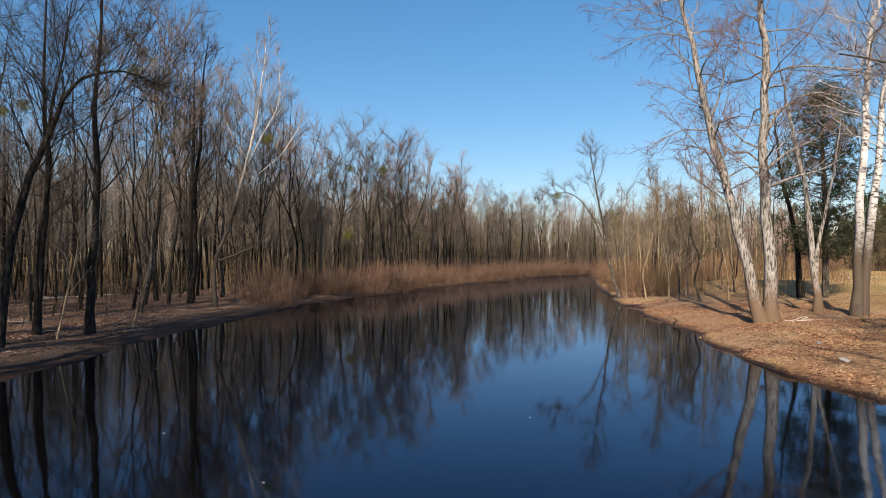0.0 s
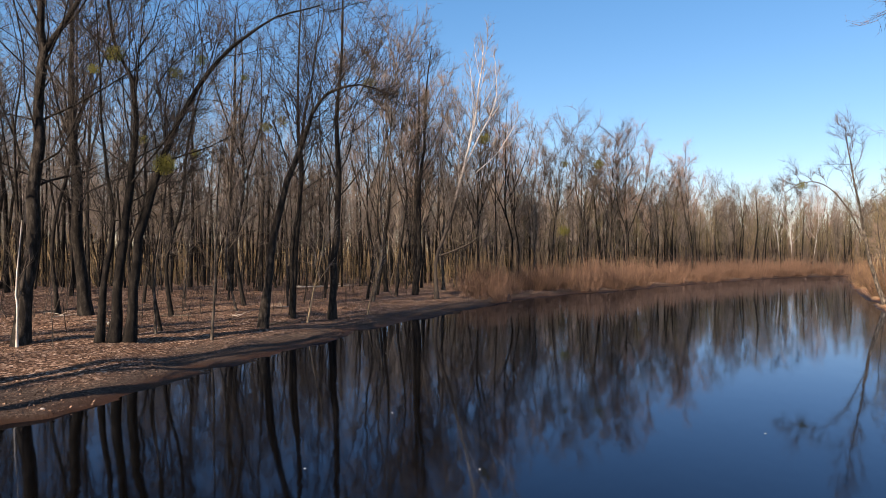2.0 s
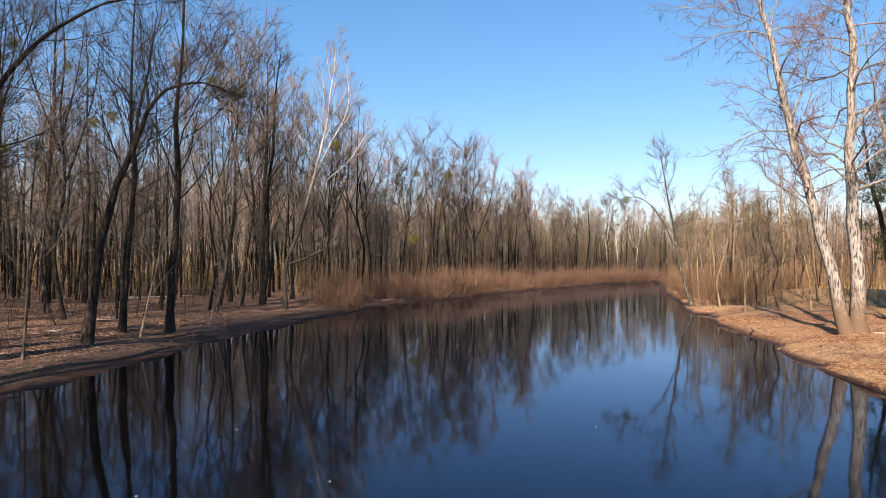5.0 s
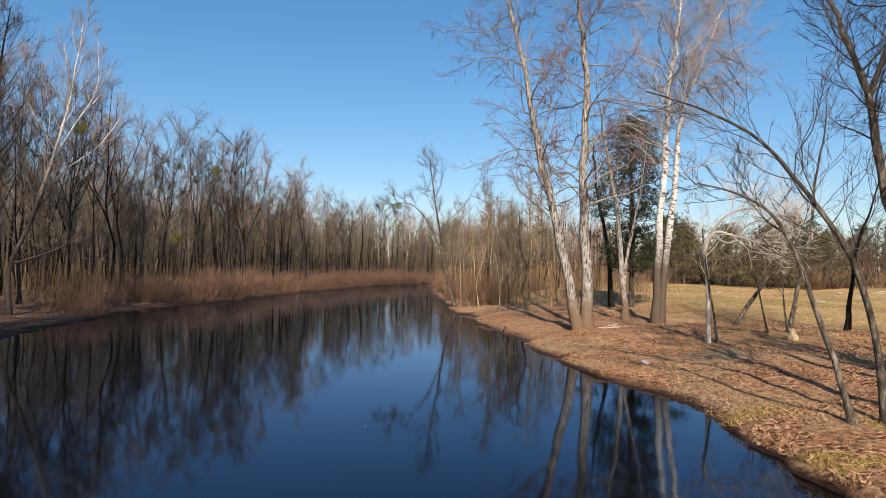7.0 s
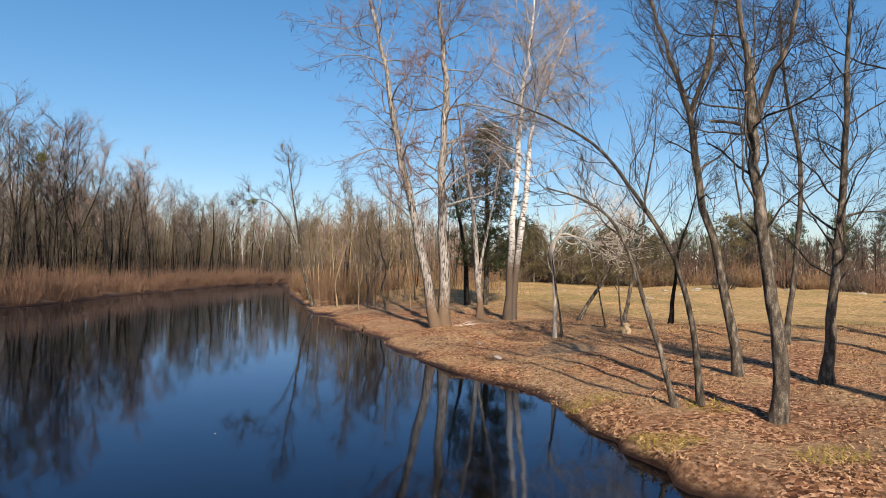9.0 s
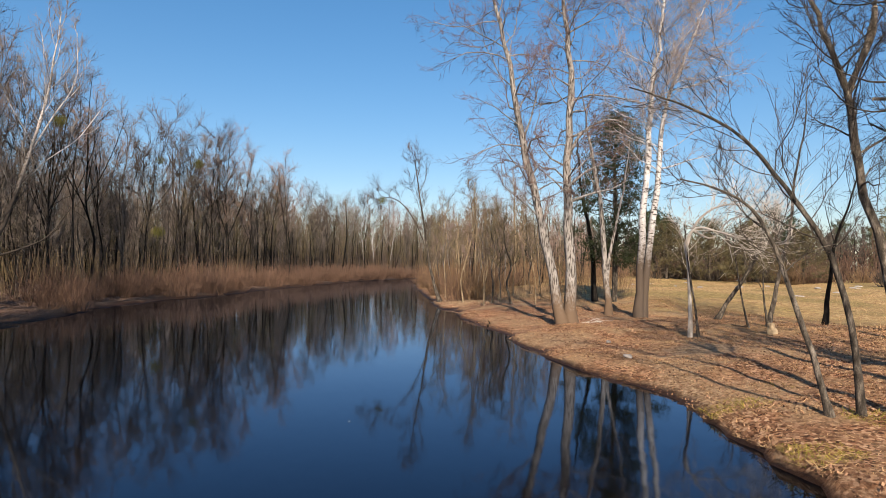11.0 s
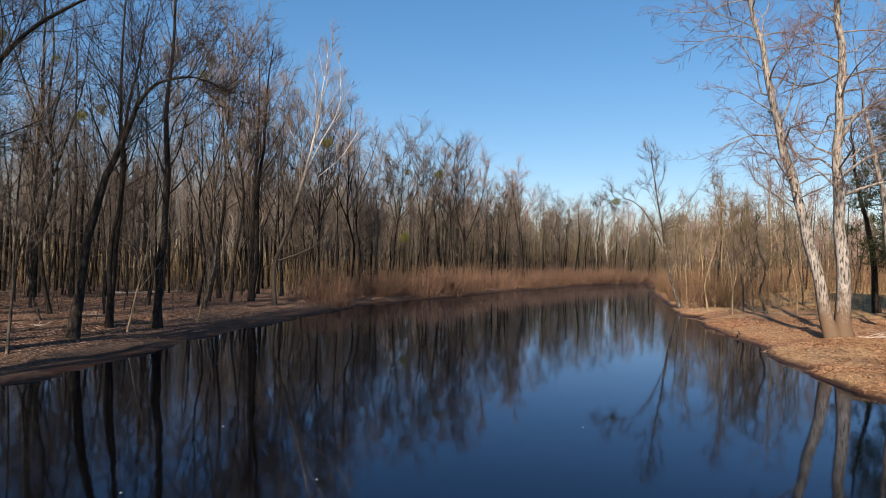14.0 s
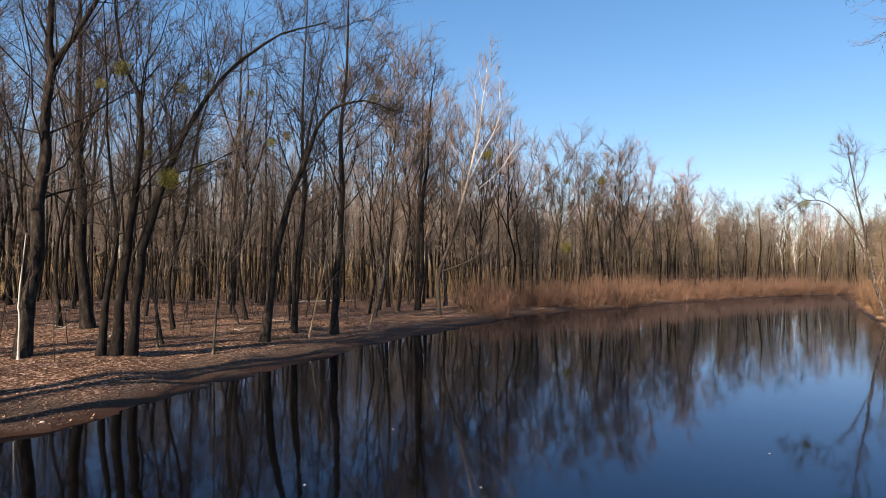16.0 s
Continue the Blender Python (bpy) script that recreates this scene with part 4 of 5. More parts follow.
for i, (bx, by, r, h, lx, ly) in enumerate(MID):
    rng = np.random.RandomState(140 + i)
    line = [(lx * q * q + rng.normal(0, 0.09) * (q > 0), ly * q * q + rng.normal(0, 0.09) * (q > 0), h * q) for q in (0, 0.2, 0.4, 0.6, 0.8, 1.0)]
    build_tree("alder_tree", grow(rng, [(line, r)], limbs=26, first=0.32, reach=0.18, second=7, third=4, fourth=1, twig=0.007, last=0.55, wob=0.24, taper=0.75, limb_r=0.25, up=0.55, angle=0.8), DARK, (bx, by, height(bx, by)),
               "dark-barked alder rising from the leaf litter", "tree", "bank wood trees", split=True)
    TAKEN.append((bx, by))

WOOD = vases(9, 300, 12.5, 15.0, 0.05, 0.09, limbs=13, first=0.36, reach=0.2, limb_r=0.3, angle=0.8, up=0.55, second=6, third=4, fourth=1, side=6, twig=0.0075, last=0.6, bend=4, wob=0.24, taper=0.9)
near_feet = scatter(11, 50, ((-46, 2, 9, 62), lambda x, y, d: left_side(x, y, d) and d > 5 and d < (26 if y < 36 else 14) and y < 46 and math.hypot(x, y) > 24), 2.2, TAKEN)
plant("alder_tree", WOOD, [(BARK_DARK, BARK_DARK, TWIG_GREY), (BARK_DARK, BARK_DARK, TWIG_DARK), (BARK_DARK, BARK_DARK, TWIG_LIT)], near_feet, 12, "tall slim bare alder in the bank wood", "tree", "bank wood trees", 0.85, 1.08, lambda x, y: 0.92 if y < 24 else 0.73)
TAKEN += [(a, b) for a, b, _ in near_feet]
YOUNG = prototypes(6, 410, 6.5, 10.0, 0.028, 0.05, DARK, limbs=24, first=0.22, reach=0.2, angle=0.85, up=0.5, second=6, third=4, fourth=1, side=5, twig=0.0075, last=0.55, bend=4, wob=0.24, taper=0.8)
young_feet = scatter(29, 50, ((-40, 2, 12, 62), lambda x, y, d: left_side(x, y, d) and 4.5 < d < 20 and math.hypot(x, y) > 21), 1.3, TAKEN)
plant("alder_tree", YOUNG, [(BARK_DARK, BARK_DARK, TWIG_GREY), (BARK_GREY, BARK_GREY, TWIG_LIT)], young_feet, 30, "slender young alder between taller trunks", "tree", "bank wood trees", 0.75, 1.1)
FAR = vases(8, 330, 12.0, 13.4, 0.07, 0.11, limbs=18, first=0.3, reach=0.27, limb_r=0.34, angle=0.75, up=0.55, second=9, third=5, fourth=1, side=5, twig=0.0105, last=0.85, bend=4, wob=0.15, bare=0.12, taper=1.0)
FAR_MATS = [(BARK_GREY, BARK_GREY, TWIG_LIT), (BARK_DARK, BARK_DARK, TWIG_GREY), (BARK_DARK, BARK_DARK, TWIG_PINK)]
# the tall trees that make the skyline over the river bend: foot and height
CROWNS = [(-13.1, 27.0, 14.6), (-13.7, 31.1, 14.8), (-15.4, 39.1, 14.2), (-13.3, 37.7, 15.0), (-11.8, 40.0, 14.6), (-10.5, 46.8, 13.6), (-10.3, 52.0, 14.0), (-8.2, 49.3, 12.4), (-6.1, 52.6, 14.7),
          (-4.7, 55.8, 14.0), (-3.1, 56.9, 13.9), (-1.0, 62.0, 11.9), (0.4, 66.0, 12.6), (2.6, 67.5, 14.0), (5.4, 75.8, 12.7), (7.9, 81.6, 12.0), (12.1, 91.2, 12.7), (15.9, 97.5, 13.2), (20.8, 106.0, 13.0), (25.6, 112.1, 13.0), (31.0, 110.0, 12.4)]
rng = np.random.RandomState(14)
far_roots = []
for q, (x, y, h) in enumerate(CROWNS):
    foot = (x, y, height(x, y))
    if q < len(FAR):
        far_roots.append(build_tree("alder_tree", FAR[q], FAR_MATS[q % 3], foot, "tall bare tree with a haze of pinkish twigs", "tree", "bank wood trees"))
        z = (h - 1.9) / 12.8
        far_roots[-1].scale = (z, z, z)
    else:
        z = (h - 1.9) / 12.8
        one = copy_thing(far_roots[q % 8], Matrix.LocRotScale(foot, Euler((0, 0, rng.uniform(0, 6.28))), None))
        one.scale = (z, z, z)
    TAKEN.append((x, y))
for foot in scatter(13, 52, ((-60, 60, 12, 130), lambda x, y, d: left_side(x, y, d) and d > 5.0 and (y > 36 or d > 18) and d < 24), 2.9, TAKEN):
    z = rng.uniform(0.62, 0.88)
    one = copy_thing(far_roots[rng.randint(8)], Matrix.LocRotScale(foot, Euler((0, 0, rng.uniform(0, 6.28))), None))
    one.scale = (z, z, z)

south_feet = [(x, y, height(x, y)) for x, y in ((-12.9, 4.0), (-13.7, 0.9), (-12.2, 0.6), (-15.4, -4.6), (15.9, 6.3), (17.6, 3.0), (10.2, 2.6))]
south_feet += scatter(24, 13, ((-36, -14, -22, 12), lambda x, y, d: d > 4 and y < -0.48 * x - 3), 2.6, TAKEN) + scatter(25, 4, ((12, 26, -26, -2), lambda x, y, d: d > 2), 4.5, TAKEN)
SHADY = vases(4, 390, 13, 15.5, 0.17, 0.24, limbs=12, first=0.36, reach=0.22, second=6, third=4, fourth=1, side=7, twig=0.01, last=0.6, bend=4, wob=0.22, taper=0.8)
plant("alder_tree", SHADY, [DARK], south_feet, 26, "tall bare alder shading the river bank", "tree", "bank wood trees")


def woodland(name, seed, count, region, gap, hlo, hhi, mat, label, twigs=60, thick=0.02, bark=BARK_DARK):
    """Far woods seen as a mass: many thin bare trees in one mesh."""
    rng = np.random.RandomState(seed)
    tb, trunks = Tubes(), Tubes()
    for x, y, z in scatter(seed, count, region, gap, []):
        h = rng.uniform(hlo, hhi)
        a, le = rng.uniform(0, 6.28), rng.uniform(0, 0.16)
        q = np.array((math.cos(a) * le, math.sin(a) * le, 1.0))
        foot = np.array((x, y, z - 0.1))
        trunks.add([foot, foot + q * h * 0.5 + rng.normal(0, 0.25, 3), foot + q * h], np.array((0.0085, 0.0065, 0)) * h * rng.uniform(0.7, 1.4), 4, True)
        s = rng.uniform(0.34, 1.0, twigs)
        p = foot + q * (h * s)[:, None]
        d = fork(rng, np.tile(q, (twigs, 1)), rng.uniform(0.4, 1.1, twigs), rng.uniform(0, 6.28, twigs))
        w = unit(d + (0, 0, 0.3)) * (h * (0.11 + 0.17 * (1 - s)) * rng.uniform(0.5, 1.4, twigs))[:, None]
        tb.cones(p, w, np.full(twigs, thick))
        o = p + w * rng.uniform(0.3, 0.8, twigs)[:, None]
        e = w + rng.normal(0, 0.5, (twigs, 3)) * np.linalg.norm(w, axis=1)[:, None]
        tb.cones(o, unit(e) * rng.uniform(0.6, 1.4, twigs)[:, None], np.full(twigs, thick * 0.7))
    first = trunks.n
    trunks.join(tb)
    me = trunks.mesh(name, bark)
    me.materials.append(mat)
    start = np.zeros(len(me.polygons), np.int32)
    me.polygons.foreach_get("loop_start", start)
    corner = np.zeros(len(me.loops), np.int32)
    me.loops.foreach_get("vertex_index", corner)
    me.polygons.foreach_set("material_index", (corner[start] >= first).astype(np.int32))
    return tagged(new(name, me), label, "woodland", kind="stuff")


woodland("shading_woods", 69, 60, ((-60, -10, -45, 16), lambda x, y, d: d > 7 and y < -0.48 * x - 3), 2.4, 11, 15, TWIG_DARK, "bare alder wood up the bank", 44, 0.014)
woodland("far_woods", 68, 420, ((-170, -20, -20, 160), lambda x, y, d: left_side(x, y, d) and 24 < d < 125 and y > -0.45 * x - 8), 2.9, 8, 12.5, TWIG_LIT, "deep bare wood behind the bank trees", 40, 0.035, BARK_DARK)
woodland("far_woods", 70, 430, ((-75, -18, 8, 62), lambda x, y, d: left_side(x, y, d) and 12 < d < 60 and (d > 18 or y > 34)), 1.9, 8, 12.5, TWIG_LIT, "deep bare wood behind the bank trees", 60, 0.018, BARK_DARK)
woodland("far_woods", 66, 280, ((-60, 10, 36, 120), lambda x, y, d: left_side(x, y, d) and 7 < d < 45), 1.9, 6.5, 11, TWIG_LIT, "olive-brown bare wood along the river", 50, 0.024, BARK_GREY)
woodland("far_woods", 71, 330, ((-30, 70, 55, 150), lambda x, y, d: left_side(x, y, d) and 4 < d < 30), 1.9, 6, 11.0, OLIVE, "olive-brown bare thicket across the river bend", 46, 0.026, BARK_DARK)
woodland("far_woods", 67, 380, ((-30, 120, 75, 200), lambda x, y, d: left_side(x, y, d) and 24 < d < 75), 2.6, 9, 16, TWIG_PINK, "hazy bare wood far beyond the river", 36, 0.04, BARK_GREY)
woodland("far_woods", 72, 80, ((14, 60, 46, 104), lambda x, y, d: not left_side(x, y, d) and d > 3 and x < 0.55 * y), 2.6, 6.0, 10.0, TWIG_PINK, "brownish bare wood behind the thicket", 44, 0.02)
woodland("far_woods", 73, 360, ((40, 170, 0, 160), lambda x, y, d: 104 < math.hypot(x, y) < 150 and x > 0.5 * y), 2.2, 6.5, 9.5, TWIG_GREY, "brownish bare wood beyond the meadow", 40, 0.06)


def brush(name, seed, count, region, lo, hi, mat, label, r=0.010, far=False):
    """Thin upright stems of undergrowth, too many to count."""
    rng = np.random.RandomState(seed)
    (x0, x1, y0, y1), test = region
    xs, ys = rng.uniform(x0, x1, count), rng.uniform(y0, y1, count)
    zs, ds = land(xs, ys)
    ok = np.array([d > 0.5 and test(x, y, d) for x, y, d in zip(xs, ys, ds)])
    p = np.stack([xs, ys, zs - 0.03], -1)[ok]
    n = len(p)
    h = rng.uniform(lo, hi, n)[:, None]
    way = np.concatenate([rng.normal(0, 0.2 if far else 0.14, (n, 2)), np.ones((n, 1))], 1) * h
    tb = Tubes()
    if far:
        tb.cones(p, way, np.full(n, r))
    else:
        tb.many(np.stack([p, p + way / 2 + rng.normal(0, 0.06, (n, 3)), p + way], 1), np.tile((r, r * 0.8, 0.0), (n, 1)), 3, True)
    for _ in range(4 if far else 3):
        tb.cones(p + way * rng.uniform(0.15, 0.9, (n, 1)), way * 0.2 + rng.normal(0, 0.2 if far else 0.12, (n, 3)) * h, np.full(n, r * 0.6))
    return tagged(new(name, tb.mesh(name, mat)), label, "undergrowth", kind="stuff")


brush("undergrowth", 74, 7000, ((-70, 0, 8, 80), lambda x, y, d: left_side(x, y, d) and (d > 20 or y > 36 and d > 3) and d < 46), 1.0, 3.0, TWIG_STRAW, "tan-brown leafless undergrowth under the alders", 0.011)
brush("undergrowth", 75, 3600, ((10, 50, 34, 80), lambda x, y, d: not left_side(x, y, d) and x < 8 + 0.5 * y), 0.8, 2.8, SHRUB_TAN, "tan leafless undergrowth in the thicket", 0.011)
brush("undergrowth", 77, 9000, ((-150, 20, -10, 170), lambda x, y, d: left_side(x, y, d) and 26 < d < 110 and y > -0.45 * x - 8), 2.0, 5.5, TWIG_STRAW, "brown leafless brush deep in the wood", 0.07, True)
brush("undergrowth", 78, 9000, ((-20, 130, 70, 190), lambda x, y, d: left_side(x, y, d) and 4 < d < 50), 1.5, 6.0, TWIG_GREY, "brown leafless brush across the river bend", 0.05, True)
brush("undergrowth", 81, 2600, ((-6, 75, 88, 175), lambda x, y, d: left_side(x, y, d) and 6 < d < 40), 2.0, 6.0, TWIG_STRAW, "tall straw-brown brush across the river bend", 0.055, True)
brush("undergrowth", 79, 1500, ((16, 64, 55, 110), lambda x, y, d: not left_side(x, y, d) and d > 2 and x < 0.56 * y), 1.5, 4.5, SHRUB_TAN, "orange-brown leafless brush behind the thicket", 0.035, True)
brush("undergrowth", 82, 5500, ((-40, 140, 100, 240), lambda x, y, d: left_side(x, y, d) and 30 < d < 110), 4.0, 9.0, TWIG_PINK, "brown leafless brush far beyond the river", 0.13, True)
brush("undergrowth", 76, 260, ((-34, -9, 8, 34), lambda x, y, d: d > 4.5), 0.8, 3.2, TWIG_DARK, "thin dark saplings between the alder trunks", 0.014)
brush("undergrowth", 80, 12000, ((40, 180, 0, 170), lambda x, y, d: 98 < math.hypot(x, y) < 150 and x > 0.5 * y), 1.5, 6.5, SHRUB_RED, "brown leafless brush beyond the meadow", 0.085, True)

# saplings and poles of the thicket on the open bank
POLES = prototypes(9, 360, 4.6, 8.6, 0.03, 0.065, (POLE_TAN,) * 3, limbs=12, first=0.32, reach=0.18, angle=0.7, up=0.5, second=5, third=4, fourth=1, side=5, twig=0.008, last=0.5, wob=0.22, taper=0.7)
pole_feet = scatter(15, 74, ((10, 34, 29, 70), lambda x, y, d: 0.8 < d < 16 and x > 10.5 + 0.0 * y and x - 10 < 0.35 * (y - 24) + 3), 0.8, TAKEN)
plant("sapling", POLES, [(POLE_TAN, POLE_TAN, TWIG_STRAW), (BARK_GREY, BARK_GREY, OLIVE), (POLE_TAN, POLE_TAN, TWIG_PINK), (POLE_TAN, POLE_TAN, OLIVE), (BARK_POPLAR, POLE_TAN, TWIG_PINK)], pole_feet, 16, "thin tan sapling in the bank thicket", "sapling", "thicket saplings")


def shrub(rng, h, stems, spread, r=0.008, lean=0.6):
    tb = Tubes()
    a, q = rng.uniform(0, 6.28, stems), spread * np.sqrt(rng.uniform(0, 1, stems))
    out = np.stack([np.cos(a), np.sin(a)], -1)
    p = np.concatenate([out * q[:, None] * 0.7, np.full((stems, 1), -0.05)], 1)
    d = np.concatenate([out * (lean * q / spread)[:, None] + rng.normal(0, 0.22, (stems, 2)), np.ones((stems, 1))], 1)
    ln = (h * (1.08 - 0.4 * (q / spread) ** 2) * rng.uniform(0.5, 1.05, stems))[:, None]
    d1 = unit(d)
    d2 = unit(d1 + (0, 0, 0.05) + rng.normal(0, 0.16, (stems, 3)))
    tb.many(np.stack([p, p + d1 * ln / 2, p + (d1 + d2) * ln / 2], 1), np.tile((r, r * 0.8, 0.0), (stems, 1)), 3, True)
    for s in (0.1, 0.4, 0.7):
        b0 = p + d1 * ln / 2 + d2 * ln / 2 * (s + rng.uniform(-0.2, 0.2, (stems, 1)))
        tb.cones(b0, fork(rng, d2[0] * 0 + (0, 0, 1.0), rng.uniform(0.2, 1.0, stems), rng.uniform(0, 6.28, stems)) * ln * rng.uniform(0.12, 0.3, (stems, 1)), np.full(stems, r * 0.75))
    return tb


def shrubs(name, n, seed, h, stems, spread, r, mats, feet, label, group, lo=0.75, hi=1.2):
    rng = np.random.RandomState(seed)
    roots = []
    for k in range(n):
        ob = new(name, shrub(rng, h, stems, spread, r).mesh(name, mats[k % len(mats)]))
        ob.matrix_basis = Matrix.Translation(feet[k])
        roots.append(tagged(ob, label, "shrub", group))
    for q, foot in enumerate(feet[n:]):
        s = rng.uniform(lo, hi) * (min(1.0, max(0.45, (foot[1] - 27) / 10)) if foot[0] < 5 else 1.0)
        copy_thing(roots[q % n], Matrix.LocRotScale(foot, Euler((0, 0, rng.uniform(0, 6.28))), (s, s, s)))


bank_feet = scatter(17, 205, ((-14, 50, 29, 125), lambda x, y, d: left_side(x, y, d) and y > 32 and 0.1 < d < min(4.2, 1.4 + 0.4 * (y - 32))), 0.7, [], 0.1, 400)
shrubs("willow_shrub", 5, 18, 2.3, 66, 1.0, 0.012, [SHRUB_RED], bank_feet, "reddish leafless willow shrub along the waterline", "bank shrubs", 0.55, 1.2)
point_feet = scatter(19, 84, ((9, 46, 32, 100), lambda x, y, d: not left_side(x, y, d) and 0.1 < d < 9 and x < 10 + (y - 30) * 0.62), 0.9, [], 0.1, 300)
shrubs("willow_shrub", 3, 20, 2.3, 80, 1.0, 0.010, [SHRUB_RED, SHRUB_TAN], point_feet, "brownish leafless willow shrub in the thicket", "bank shrubs")

# meadow's far edge
edge_feet = scatter(21, 46, ((35, 150, 30, 130), lambda x, y, d: 88 < math.hypot(x, y) < 112 and x > 0.5 * y), 2.4, [])
shrubs("hawthorn_shrub", 4, 22, 3.4, 80, 2.0, 0.04, [SHRUB_RED, SHRUB_TAN, TWIG_GREY], edge_feet, "brown leafless shrub at the meadow's far edge", "meadow edge shrubs")


def pine(rng, h, crown_from, width, clumps, tufts, size):
    """A pine with whorled branches that carry rounded, ragged clumps of needles."""
    trunk, crown, quads = Tubes(), Flakes(), []
    trunk.add([(0, 0, -0.1), (0.05, 0, h * 0.4), (-0.05, 0.05, h * 0.75), (0, 0, h * 0.97)], [0.17, 0.14, 0.09, 0], 7, True)
    for i in range(clumps):
        s = (i + rng.uniform(0, 1)) / clumps
        z = h * (crown_from + (1 - crown_from) * s)
        w = width * (1 - s * s) ** 0.6 * rng.uniform(0.25, 1.05)
        a = i * 2.4 + rng.uniform(-0.4, 0.4)
        c = np.array((math.cos(a) * w, math.sin(a) * w, z))
        trunk.add([(0, 0, z - 0.3 * w), c * (0.5, 0.5, 1) - (0, 0, 0.15 * w), c], [0.04, 0.025, 0], 4, True)
        p = np.repeat(c + rng.normal(0, 1, (tufts, 3)) * (0.40, 0.40, 0.17) * width * 0.42, 8, 0)
        d = unit(rng.normal(0, 1, p.shape) + (0, 0, 0.5)) * size * rng.uniform(0.6, 1.2, (len(p), 1))
        n = unit(np.cross(d, rng.normal(0, 1, p.shape))) * size * 0.06
        quads.append(np.stack([p - n, p + n, p + d + n * 0.4, p + d - n * 0.4], 1))
    crown.quads(np.concatenate(quads))
    return trunk, crown


def plant_pine(rng, foot, h, crown_from, width, clumps, tufts, size, label, needles=NEEDLES):
    trunk, crown = pine(rng, h, crown_from, width, clumps, tufts, size)
    root = new("pine_tree")
    root.matrix_basis = Matrix.Translation(foot)
    new("trunk", trunk.mesh("trunk", BARK_GREY)).parent = root
    new("crown", crown.mesh("crown", needles)).parent = root
    return tagged(root, label, "tree")


rng = np.random.RandomState(40)
plant_pine(rng, (19.6, 32.0, height(19.6, 32.0)), 10.8, 0.2, 2.5, 64, 84, 0.19, "dark green pine behind the birches")
far_pines = [plant_pine(rng, (104 + 7 * k, 92 - 12 * k, height(104 + 7 * k, 92 - 12 * k)), 11 + k, 0.35, 3.0, 26, 11, 0.7, "dark green pine at the meadow's far edge") for k in range(3)]
pine_feet = scatter(23, 22, ((40, 170, 20, 150), lambda x, y, d: 134 < math.hypot(x, y) < 148 and x > 0.55 * y), 4.0, [])
for q, foot in enumerate(pine_feet):
    s = rng.uniform(0.7, 1.15)
    copy_thing(far_pines[q % 3], Matrix.LocRotScale(foot, Euler((0, 0, rng.uniform(0, 6.28))), (s, s, s)))


# a stand of bushy pines at the meadow's edge
bushy = plant_pine(rng, (53.5, 74.2, height(53.5, 74.2)), 8.0, 0.1, 3.6, 44, 14, 0.55, "bushy olive-green pine at the meadow's edge", NEEDLES_OLIVE)
for x, y, s in ((57.5, 70.5, 1.0), (61.2, 68.2, 0.94), (64.5, 70.0, 1.05), (56.0, 78.0, 1.05), (68.5, 66.0, 0.9), (95.0, 73.3, 1.5), (97.4, 70.2, 1.55)):
    copy_thing(bushy, Matrix.LocRotScale((x, y, height(x, y)), Euler((0, 0, x)), (s, s, s)))


# ---- mistletoe ----
def mistletoe(rng, place, r, label="yellow-green mistletoe ball in a bare crown"):
    fl, stem = Flakes(), Tubes()
    quads = []
    for _ in range(int(700 + 900 * r)):
        d = unit(rng.normal(0, 1, 3))
        p = d * r * (0.25 + 0.85 * rng.uniform(0, 1) ** 0.8) * (1, 1, 0.85)
        e = unit(d + rng.normal(0, 0.7, 3)) * r * 0.13
        n = unit(np.cross(e, rng.normal(0, 1, 3))) * r * 0.022
        quads.append((p - n, p + n, p + e + n, p + e - n))
    for _ in range(24):
        stem.add([(0, 0, 0), unit(rng.normal(0, 1, 3)) * r * 0.9], [0.012, 0.006], 3)
    fl.quads(quads)
    ob = new("mistletoe")
    ob.matrix_basis = Matrix.Translation(place)
    for piece in (new("foliage", fl.mesh("foliage", MISTLE)), new("stalk", stem.mesh("stalk", MISTLE))):
        piece.parent = ob
        tagged(piece, kind="stuff")
    return tagged(ob, label, "mistletoe")


rng = np.random.RandomState(50)
for place, r in [((-5.0, 51.8, 10.0), 0.42), ((6.9, 37.5, 6.35), 0.27), ((-6.5, 43.5, 4.3), 0.4), ((-13.3, 26.9, 10.8), 0.38), ((-8.7, 31.0, 8.6), 0.3),
                 ((-16.8, 24.9, 8.8), 0.4), ((-12.1, 12.7, 4.9), 0.4), ((-12.9, 11.9, 7.6), 0.3), ((-15.5, 14.2, 8.5), 0.30), ((-12.4, 14.4, 8.1), 0.26), ((-12.4, 13.0, 4.9), 0.34), ((-14.5, 16.6, 5.9), 0.24), ((-13.9, 19.6, 7.3), 0.30), ((-12.8, 11.2, 7.0), 0.20), ((-12.2, 13.2, 7.4), 0.26), ((-14.2, 14.1, 5.9), 0.22), ((-15.7, 20.7, 9.6), 0.26),
                 ((-7.6, 51.0, 10.0), 0.35), ((-20.5, 13.4, 7.0), 0.28)]:
    mistletoe(rng, place, r * (1.0 if place[1] > 25 else 0.72))


